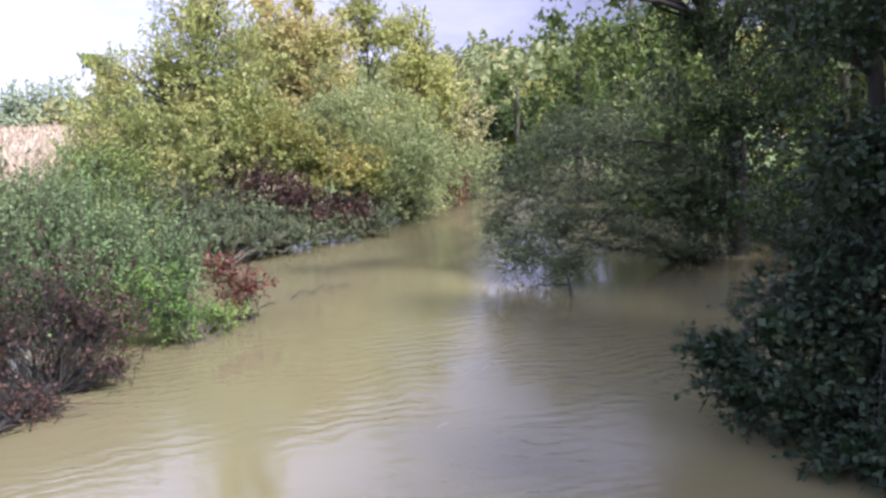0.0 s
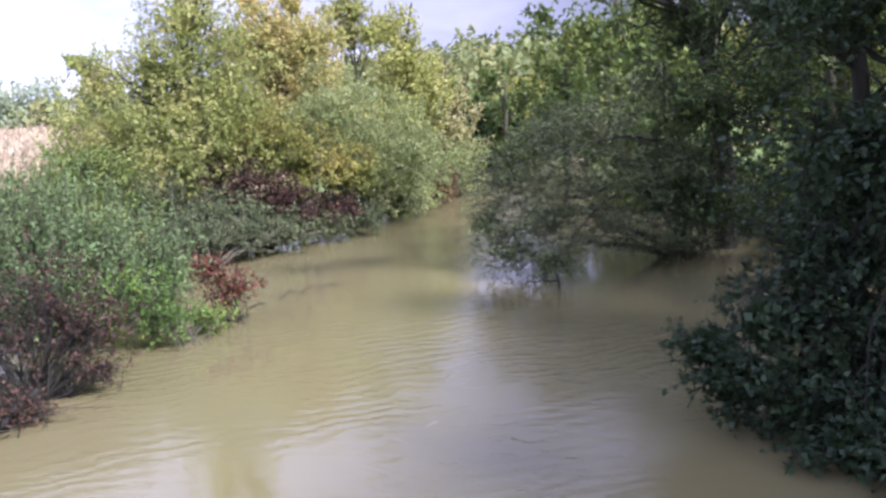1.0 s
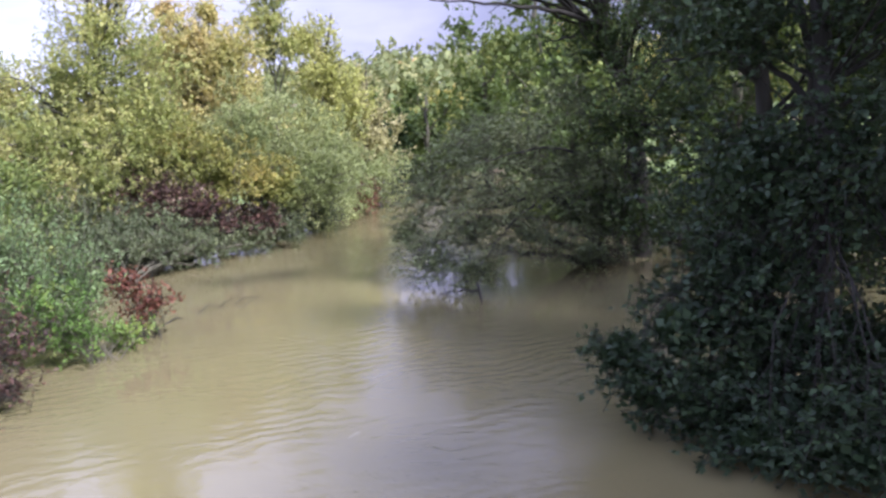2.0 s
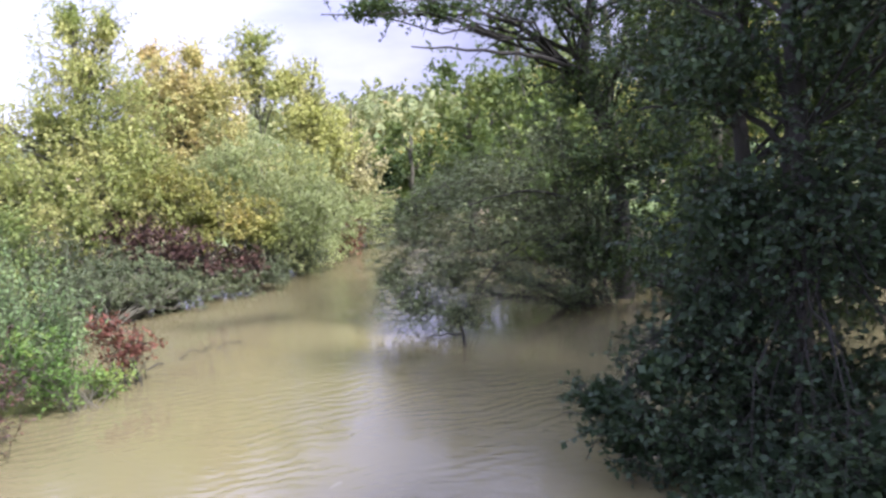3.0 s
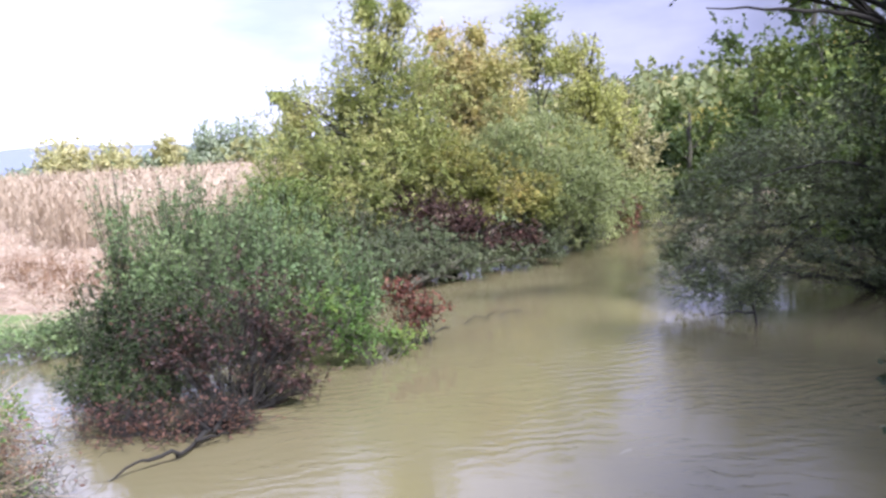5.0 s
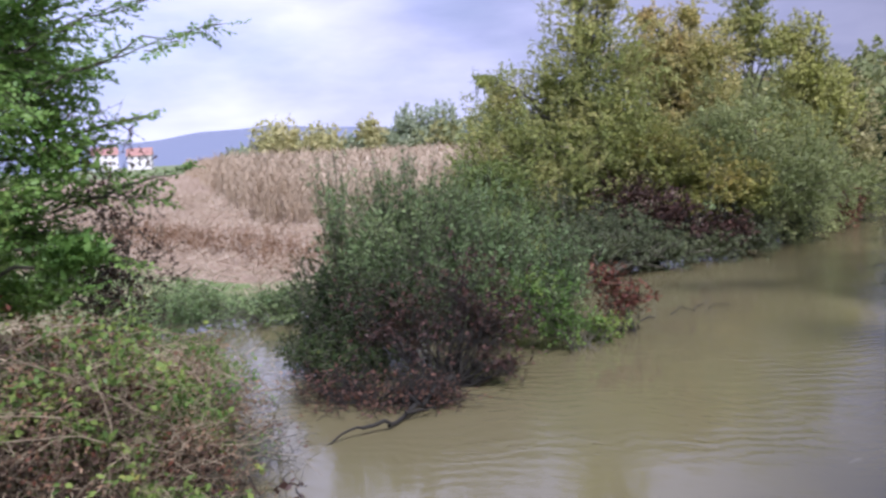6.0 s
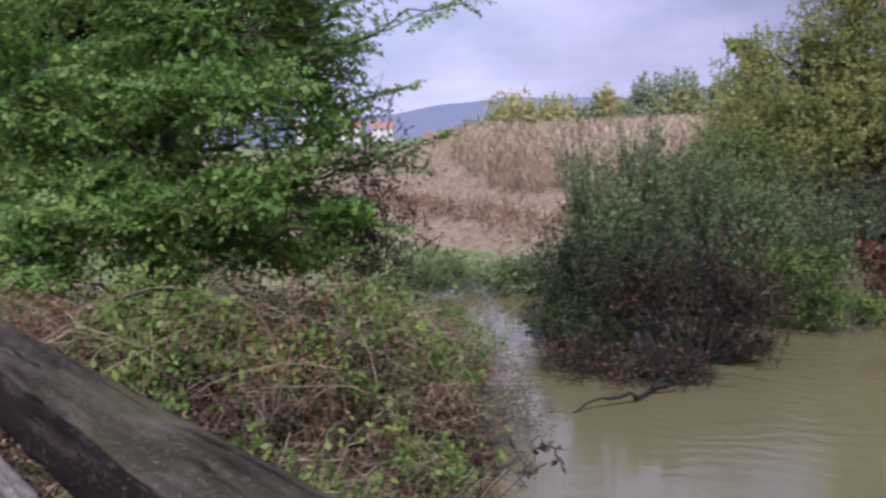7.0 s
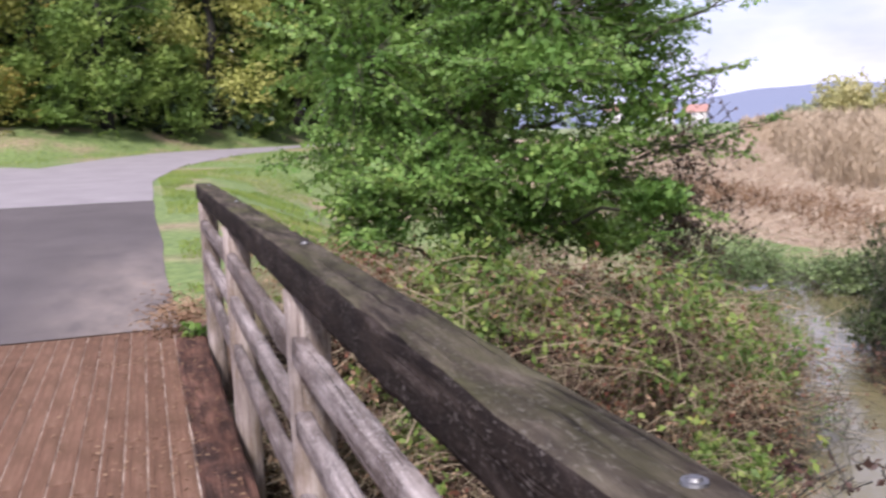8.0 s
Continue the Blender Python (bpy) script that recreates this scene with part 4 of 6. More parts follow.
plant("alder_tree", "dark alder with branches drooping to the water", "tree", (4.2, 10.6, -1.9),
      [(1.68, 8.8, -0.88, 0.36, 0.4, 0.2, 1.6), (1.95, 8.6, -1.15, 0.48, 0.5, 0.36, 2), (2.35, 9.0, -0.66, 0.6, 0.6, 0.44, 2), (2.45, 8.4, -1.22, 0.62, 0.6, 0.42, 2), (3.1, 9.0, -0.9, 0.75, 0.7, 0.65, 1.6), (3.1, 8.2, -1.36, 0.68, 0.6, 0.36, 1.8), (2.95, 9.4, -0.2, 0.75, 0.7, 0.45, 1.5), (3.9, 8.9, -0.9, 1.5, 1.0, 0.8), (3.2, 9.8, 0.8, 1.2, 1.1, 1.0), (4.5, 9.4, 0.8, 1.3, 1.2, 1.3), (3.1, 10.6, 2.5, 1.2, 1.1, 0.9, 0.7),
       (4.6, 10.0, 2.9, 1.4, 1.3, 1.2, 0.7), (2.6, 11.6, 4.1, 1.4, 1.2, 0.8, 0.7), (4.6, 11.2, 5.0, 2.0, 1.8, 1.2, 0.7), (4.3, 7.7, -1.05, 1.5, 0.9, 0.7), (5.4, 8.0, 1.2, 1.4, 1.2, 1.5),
       # Crown near x = 6 lies out of view, added to block sun here.
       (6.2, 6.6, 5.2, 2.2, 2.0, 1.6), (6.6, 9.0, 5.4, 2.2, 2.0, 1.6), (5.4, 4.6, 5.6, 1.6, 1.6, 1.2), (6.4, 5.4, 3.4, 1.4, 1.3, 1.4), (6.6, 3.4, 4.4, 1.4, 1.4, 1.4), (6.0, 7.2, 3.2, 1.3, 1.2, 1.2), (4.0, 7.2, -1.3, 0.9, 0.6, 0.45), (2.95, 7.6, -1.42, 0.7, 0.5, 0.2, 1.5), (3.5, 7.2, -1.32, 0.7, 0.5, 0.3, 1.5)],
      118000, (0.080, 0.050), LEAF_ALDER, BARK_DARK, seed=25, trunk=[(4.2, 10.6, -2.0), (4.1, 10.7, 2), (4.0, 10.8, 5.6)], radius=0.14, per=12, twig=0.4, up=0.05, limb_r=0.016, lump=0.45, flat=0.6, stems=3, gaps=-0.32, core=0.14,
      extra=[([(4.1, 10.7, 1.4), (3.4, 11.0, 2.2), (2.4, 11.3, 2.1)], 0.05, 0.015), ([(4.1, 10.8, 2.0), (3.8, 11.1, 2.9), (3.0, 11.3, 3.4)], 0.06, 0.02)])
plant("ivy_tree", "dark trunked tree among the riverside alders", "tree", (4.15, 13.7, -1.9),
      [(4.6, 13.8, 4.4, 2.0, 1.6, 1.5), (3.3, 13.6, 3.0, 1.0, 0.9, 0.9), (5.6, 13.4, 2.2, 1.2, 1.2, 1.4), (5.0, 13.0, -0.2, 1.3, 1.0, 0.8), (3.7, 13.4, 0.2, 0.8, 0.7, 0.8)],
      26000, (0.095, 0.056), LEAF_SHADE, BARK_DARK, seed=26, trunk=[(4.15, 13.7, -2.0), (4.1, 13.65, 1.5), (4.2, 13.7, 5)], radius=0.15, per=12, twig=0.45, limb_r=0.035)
# Filler for the dark gap; its near-black leaves stand in for shade there.
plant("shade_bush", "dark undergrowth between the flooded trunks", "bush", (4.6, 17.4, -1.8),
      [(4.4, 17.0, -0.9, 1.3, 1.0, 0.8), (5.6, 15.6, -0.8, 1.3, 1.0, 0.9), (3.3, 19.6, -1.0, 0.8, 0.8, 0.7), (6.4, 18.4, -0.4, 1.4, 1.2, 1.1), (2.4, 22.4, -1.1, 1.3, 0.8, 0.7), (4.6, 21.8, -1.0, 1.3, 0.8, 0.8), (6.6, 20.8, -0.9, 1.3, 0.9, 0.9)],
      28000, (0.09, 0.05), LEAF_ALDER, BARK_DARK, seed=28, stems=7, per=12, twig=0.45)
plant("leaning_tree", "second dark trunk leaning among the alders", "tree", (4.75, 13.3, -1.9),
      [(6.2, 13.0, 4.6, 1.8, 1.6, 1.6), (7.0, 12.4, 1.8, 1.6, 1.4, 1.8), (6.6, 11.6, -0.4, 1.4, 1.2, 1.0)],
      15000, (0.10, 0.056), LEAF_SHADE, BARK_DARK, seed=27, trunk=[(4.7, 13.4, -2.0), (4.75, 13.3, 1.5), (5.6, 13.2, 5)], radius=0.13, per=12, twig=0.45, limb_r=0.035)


# ---- woods ----
def wood_tree(x, y, top, width, n, mat, seed, leaf=0.22, label="leafy woodland tree in autumn green", low=0.15, group="woodland trees", bark=None, flat=1.0, gaps=-0.1, core=0.12):
    z = float(ground_z(x, y))
    rng = np.random.default_rng(seed)
    h = (top - z) * 0.84
    blobs = []
    for k in range(7):
        u = low + (1 - low) * (k + 0.5) / 7
        r = width * (0.55 + 0.5 * math.sin(math.pi * min(u + 0.1, 1))) * 0.62
        a = k * 2.4 + rng.uniform(0, 1)
        blobs.append((x + math.cos(a) * width * 0.42, y + math.sin(a) * width * 0.42, z + h * u, r, r, h * 0.16 + 0.3))
    return plant("woodland_tree", label, "tree", (x, y, z - 0.05), blobs, n, (leaf, leaf * 0.55), mat, bark, seed=seed, trunk=[(x, y, z - 0.2), (x + rng.normal(0, 0.2), y, z + h * 0.5), (x, y, z + h * 0.92)],
                 radius=0.10 + 0.012 * h, stems=2, per=14, twig=leaf * 4.2, limb_r=0.04, floor=WATER_Z, twigs=0.15, group=group, flat=flat, gaps=gaps, core=core, core_size=2.0)


# The three trees at y < 10 are unseen, added to shade alder and water.
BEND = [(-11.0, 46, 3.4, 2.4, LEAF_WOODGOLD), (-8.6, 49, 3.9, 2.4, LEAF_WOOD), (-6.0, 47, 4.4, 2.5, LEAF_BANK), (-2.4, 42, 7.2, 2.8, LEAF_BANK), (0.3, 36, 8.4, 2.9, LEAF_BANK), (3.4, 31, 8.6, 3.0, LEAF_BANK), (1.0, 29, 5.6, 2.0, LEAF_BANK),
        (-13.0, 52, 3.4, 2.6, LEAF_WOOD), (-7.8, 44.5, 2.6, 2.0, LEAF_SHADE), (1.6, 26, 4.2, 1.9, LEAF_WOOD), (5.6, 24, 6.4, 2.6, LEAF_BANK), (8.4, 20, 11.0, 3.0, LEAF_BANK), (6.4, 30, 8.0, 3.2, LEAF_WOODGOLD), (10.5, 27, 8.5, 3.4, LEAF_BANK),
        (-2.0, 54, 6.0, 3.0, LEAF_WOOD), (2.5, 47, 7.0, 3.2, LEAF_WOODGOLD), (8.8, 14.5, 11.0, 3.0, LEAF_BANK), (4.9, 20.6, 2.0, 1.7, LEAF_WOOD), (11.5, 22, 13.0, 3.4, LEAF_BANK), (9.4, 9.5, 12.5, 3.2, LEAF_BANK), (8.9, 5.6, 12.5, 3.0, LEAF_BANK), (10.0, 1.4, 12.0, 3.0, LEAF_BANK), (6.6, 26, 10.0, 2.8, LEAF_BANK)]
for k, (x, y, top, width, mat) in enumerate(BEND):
    wood_tree(x, y, top, width, 5600, mat, 40 + k, 0.19 if y < 35 else 0.23, "autumn-tinted tree on the river bank, some added unseen for shade", 0.1)

def far_woods(name, label, seed, count, box, radius, n, leaf, mat, lift=0.0):
    """A closed canopy too far off to tell the trees apart."""
    rng = np.random.default_rng(seed)
    blobs = []
    for k in range(count):
        x, y = rng.uniform(box[0], box[1]), rng.uniform(box[2], box[3])
        r = radius * rng.uniform(0.7, 1.25)
        blobs.append((x, y, float(ground_z(x, y)) + r * rng.uniform(0.5, 1.1) + rng.uniform(0, 1) * lift, r, r, r * 0.95))
    v, f, a, b = foliage(rng, blobs, n, leaf, 12, leaf[0] * 3.5, 0.2, 0.7, 3.2, 0.35, WATER_Z)
    return tagged(new(name, np_mesh(name, v, f, mat)), label, "woods", kind="stuff")


far_woods("far_woods", "green autumn woods on the hillside", 77, 130, (-80, 45, 92, 165), 2.8, 27000, (1.0, 0.58), LEAF_FAR)
far_woods("far_woods", "golden autumn woods on the hillside", 78, 90, (-80, 45, 88, 165), 2.7, 19000, (1.0, 0.58), LEAF_FAR)
far_woods("bend_woods", "wooded bank behind the river bend", 79, 46, (-26, 16, 54, 80), 2.2, 20000, (0.4, 0.25), LEAF_WOODGOLD)
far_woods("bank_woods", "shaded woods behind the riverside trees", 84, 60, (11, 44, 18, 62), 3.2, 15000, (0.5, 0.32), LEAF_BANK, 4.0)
far_woods("bend_woods", "green wooded bank behind the river bend", 80, 34, (-26, 16, 52, 78), 2.0, 16000, (0.4, 0.25), LEAF_WOOD)

WEST = [(-41, -12, 15, 4.0, LEAF_WEST), (-40, -6.8, 13, 3.4, LEAF_WOODGOLD), (-41.5, -1.8, 14, 3.8, LEAF_WEST), (-46, 3.2, 15, 4.2, LEAF_YELLOW), (-52, 8.5, 16, 4.6, LEAF_WEST), (-46, -5, 18, 4.6, LEAF_WEST),
        (-51, 2, 19, 5, LEAF_WEST), (-56, 14, 15, 5, LEAF_WEST), (-39.6, -9.2, 6.4, 2.4, LEAF_WEST), (-40.4, -4.2, 6.0, 2.4, LEAF_WEST), (-43.0, 0.8, 6.4, 2.4, LEAF_WEST), (-53, -10, 20, 5, LEAF_WEST), (-47.5, 5.6, 7, 2.6, LEAF_WEST)]
for k, (x, y, top, width, mat) in enumerate(WEST):
    front = x > -47
    wood_tree(x, y, top, width, 24000 if front else 9000, mat, 130 + k, 0.125 if front else 0.3, "dense green woodland tree behind the road", 0.12, "trees behind the road", BARK_DARK, 0.45, -0.05, 0.26)
# Undergrowth and depth use near-black leaves: the forest's shade put into colour.
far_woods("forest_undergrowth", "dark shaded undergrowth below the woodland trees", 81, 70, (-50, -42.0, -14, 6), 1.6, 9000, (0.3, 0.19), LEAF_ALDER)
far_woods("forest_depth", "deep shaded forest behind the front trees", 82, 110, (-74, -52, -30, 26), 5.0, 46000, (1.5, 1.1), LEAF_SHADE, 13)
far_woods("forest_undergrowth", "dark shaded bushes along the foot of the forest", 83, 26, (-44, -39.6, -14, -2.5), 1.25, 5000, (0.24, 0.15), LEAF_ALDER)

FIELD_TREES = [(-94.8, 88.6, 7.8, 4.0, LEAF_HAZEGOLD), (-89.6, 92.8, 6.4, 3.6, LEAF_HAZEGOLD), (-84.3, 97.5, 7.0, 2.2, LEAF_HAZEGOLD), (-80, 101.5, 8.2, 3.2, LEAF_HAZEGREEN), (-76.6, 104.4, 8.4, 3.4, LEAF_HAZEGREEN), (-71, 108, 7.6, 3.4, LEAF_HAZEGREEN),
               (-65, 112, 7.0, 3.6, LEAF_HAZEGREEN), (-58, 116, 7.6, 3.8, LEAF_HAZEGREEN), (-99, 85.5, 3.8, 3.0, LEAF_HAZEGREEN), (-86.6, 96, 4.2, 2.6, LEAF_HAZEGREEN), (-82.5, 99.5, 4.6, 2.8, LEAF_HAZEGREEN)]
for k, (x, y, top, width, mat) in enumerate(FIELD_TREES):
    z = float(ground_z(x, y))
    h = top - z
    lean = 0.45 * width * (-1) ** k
    plant("field_tree", "rounded field tree beyond the maize, haze put into its leaf colour", "tree", (x, y, z - 0.05),
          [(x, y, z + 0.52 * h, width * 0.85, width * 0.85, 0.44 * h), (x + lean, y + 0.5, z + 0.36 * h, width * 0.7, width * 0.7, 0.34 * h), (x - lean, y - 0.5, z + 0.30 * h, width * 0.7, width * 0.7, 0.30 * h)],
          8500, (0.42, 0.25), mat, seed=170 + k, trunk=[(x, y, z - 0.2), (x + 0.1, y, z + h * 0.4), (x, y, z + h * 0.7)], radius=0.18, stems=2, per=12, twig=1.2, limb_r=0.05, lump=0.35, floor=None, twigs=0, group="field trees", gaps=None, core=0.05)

# ---- hedge by the bridge ----
def spray_tree(name, label, base, trunk, radius, blobs, boughs, long_boughs, leaf, mat, bark, seed, inner):
    """A broad-leaved tree built bough by bough: each bough carries flat sprays of side twigs, each twig a double row of leaves."""
    rng = np.random.default_rng(seed)
    thing = new(name)
    thing.location = base
    tagged(thing, label, "tree")
    base = np.array(base, float)
    tp = np.array(trunk, float) - base
    t = np.linspace(0, 1, 12)
    pts = np.stack([np.interp(t, np.linspace(0, 1, len(tp)), tp[:, q]) for q in range(3)], 1)
    pts[1:-1] += rng.normal(0, radius * 0.25, (10, 3))
    wood = Wood()
    wood.stem(pts, radius * np.linspace(1.3, 0.3, 12), 9)
    rel = [(b[0] - base[0], b[1] - base[1], b[2] - base[2], *b[3:]) for b in blobs]
    lines = []
    for b in rel:
        centre = np.array(b[:3])
        fork = pts[np.argmin(np.linalg.norm(pts - centre + np.array([0, 0, 0.5]), axis=1))]
        wood.stem(curve_pts(fork, centre, (0, 0, 0.15), 8, rng), np.linspace(0.035, 0.014, 8), 6)
    share = np.array([(b[3] * b[4] + b[4] * b[5] + b[3] * b[5]) * (b[6] if len(b) > 6 else 1.0) for b in rel])
    for b, k in zip(rel, np.maximum((share / share.sum() * boughs).astype(int), 2)):
        centre, size = np.array(b[:3]), np.array(b[3:6])
        for q in range(k):
            way = unit(rng.normal(size=3))
            tip = centre + way * size * rng.uniform(0.75, 1.15)
            root = centre + way * size * rng.uniform(0.05, 0.35)
            if noise.noise(Vector(((root + tip) * 0.62 + 13.0).tolist())) > -0.21:
                lines.append((root, tip, 1.0))
    for a, b in long_boughs:
        a, b = np.array(a) - base, np.array(b) - base
        lines.append((a, b, 1.0))
        wood.stem(curve_pts(a, b, (0, 0, 0.06), 9, rng), np.linspace(0.016, 0.003, 9), 5)
        for s in np.linspace(0.12, 0.88, 7):
            root = a + (b - a) * s
            lines.append((root, root + unit(b - a + rng.normal(size=3) * np.array([1, 1, 0.5]) * np.linalg.norm(b - a) * 0.8) * rng.uniform(0.2, 0.34) * (1.25 - s), 0.7))
    pos, axis, normal, ta, tb = [], [], [], [], []
    for root, tip, scale in lines:
        d = tip - root
        reach = np.linalg.norm(d)
        d = d / max(reach, 1e-6)
        side = unit(np.cross(d, np.array([0, 0, 1.0])) + rng.normal(0, 0.25, 3))
        up = unit(np.cross(side, d) * 0.8 + d * 0.7 + rng.normal(0, 0.35, 3))
        wood.stem(curve_pts(root, tip, (0, 0, 0.06 * reach), 5, rng), np.linspace(0.008, 0.002, 5) * scale, 4)
        n = max(int(reach * 15), 4)
        for s, flip in zip(np.linspace(0.15, 1.0, n), alternate(n)):
            o = root + (tip - root) * s + np.array([0, 0, 0.12 * reach * s * (1 - s)])
            tw = unit(d * 0.75 + side * flip * rng.uniform(0.5, 1.1) + np.array([0, 0, rng.normal(-0.08, 0.2)]))
            ln = rng.uniform(0.16, 0.34) * (1.15 - 0.55 * s) * scale
            ta.append(o), tb.append(o + tw * ln)
            m = max(int(ln / 0.026), 3)
            for u in range(m):
                f = (u + 1) / m
                pos.append(o + tw * ln * f)
                out = np.cross(up, tw) * (1 if u % 2 else -1)
                axis.append(tw * 0.7 + out * rng.uniform(0.5, 1.1) + rng.normal(0, 0.2, 3))
                normal.append(up + rng.normal(0, 0.45, 3))
    pos, axis, normal = np.array(pos), np.array(axis), np.array(normal)
    ln = leaf[0] * rng.uniform(0.6, 1.25, len(pos))
    v, f = leaves(pos, axis, normal, ln, ln * leaf[1] / leaf[0])
    mesh_part("trunk", wood.mesh("trunk", bark), thing)
    mesh_part("crown", np_mesh("crown", v, f, mat), thing)
    q = np.concatenate([blob_points(rng, [(*b[:3], b[3] * 0.6, b[4] * 0.6, b[5] * 0.6)], max(int(inner / len(rel)), 3), 2.2, 0.3)[0] for b in rel])
    ln = leaf[0] * rng.uniform(1.0, 2.0, len(q))
    v, f = leaves(q, rng.normal(size=q.shape), rng.normal(size=q.shape), ln, ln * 0.6)
    tagged(mesh_part("inner_leaves", np_mesh("inner_leaves", v, f, mat), thing), kind="stuff")
    tw = Wood()
    tw.sticks(np.array(ta), np.array(tb), 0.0022, 0.0010)
    tagged(mesh_part("branchwork", tw.mesh("branchwork", bark), thing), kind="stuff")
    return thing


def alternate(n):
    return [1 if k % 2 else -1 for k in range(n)]


spray_tree("hedge_maple", "large green field maple leaning out over the bank", (-8.4, 3.0, -0.6), [(-8.4, 3.0, -0.7), (-8.3, 3.0, 1.5), (-8.5, 3.2, 4.2)], 0.11,
           [(-8.3, 2.7, 1.5, 1.3, 1.6, 1.2), (-7.5, 2.2, 0.9, 0.9, 1.1, 0.6), (-7.7, 3.5, 2.6, 1.2, 1.4, 1.0), (-8.8, 3.2, 3.8, 1.6, 1.8, 1.3), (-7.5, 4.4, 1.7, 0.7, 0.7, 0.7), (-8.0, 1.6, 2.2, 0.9, 0.9, 1.2), (-7.3, 4.0, 3.2, 0.9, 0.8, 0.5),
            (-8.6, 4.4, 0.9, 0.9, 0.9, 0.7), (-7.9, 1.5, 0.6, 0.7, 0.6, 0.7), (-8.2, 3.3, 0.55, 1.0, 1.2, 0.42), (-7.0, 3.2, 1.1, 0.7, 0.8, 0.45), (-8.3, 4.6, 2.4, 0.9, 0.8, 0.8), (-8.6, 3.6, 2.2, 1.2, 1.2, 1.0), (-7.0, 3.0, 2.0, 0.6, 0.8, 0.5), (-6.9, 4.2, 0.75, 0.5, 0.5, 0.3), (-8.3, 4.4, 0.25, 0.7, 0.8, 0.35)],
           980, [((-8.1, 2.3, 1.75), (-6.5, 3.1, 2.0)), ((-7.4, 4.1, 2.25), (-5.55, 5.02, 2.72)), ((-7.3, 4.0, 2.6), (-6.3, 4.9, 3.05)), ((-7.9, 4.6, 1.1), (-6.9, 5.6, 1.48)), ((-7.6, 4.3, 1.7), (-6.7, 5.0, 2.0)), ((-8.0, 4.4, 1.3), (-7.2, 5.5, 1.15)), ((-8.2, 1.6, 1.3), (-8.6, 0.75, 1.2)), ((-7.6, 4.0, 0.8), (-6.85, 4.9, 0.55)), ((-7.5, 4.0, 2.9), (-6.2, 4.7, 3.4))],
           (0.060, 0.041), LEAF_THORN, BARK, 201, 9500)
plant("spindle_bush", "spindle bush with thinning reddish leaves", "bush", (-8.6, 5.6, -1.2),
      [(-8.7, 5.7, 1.2, 0.6, 0.6, 0.9, 0.5), (-8.5, 5.5, 0.2, 0.7, 0.7, 0.7)], 5000, (0.05, 0.025), LEAF_DOGWOOD, seed=202, stems=10, per=8, twig=0.35, limb_r=0.010)


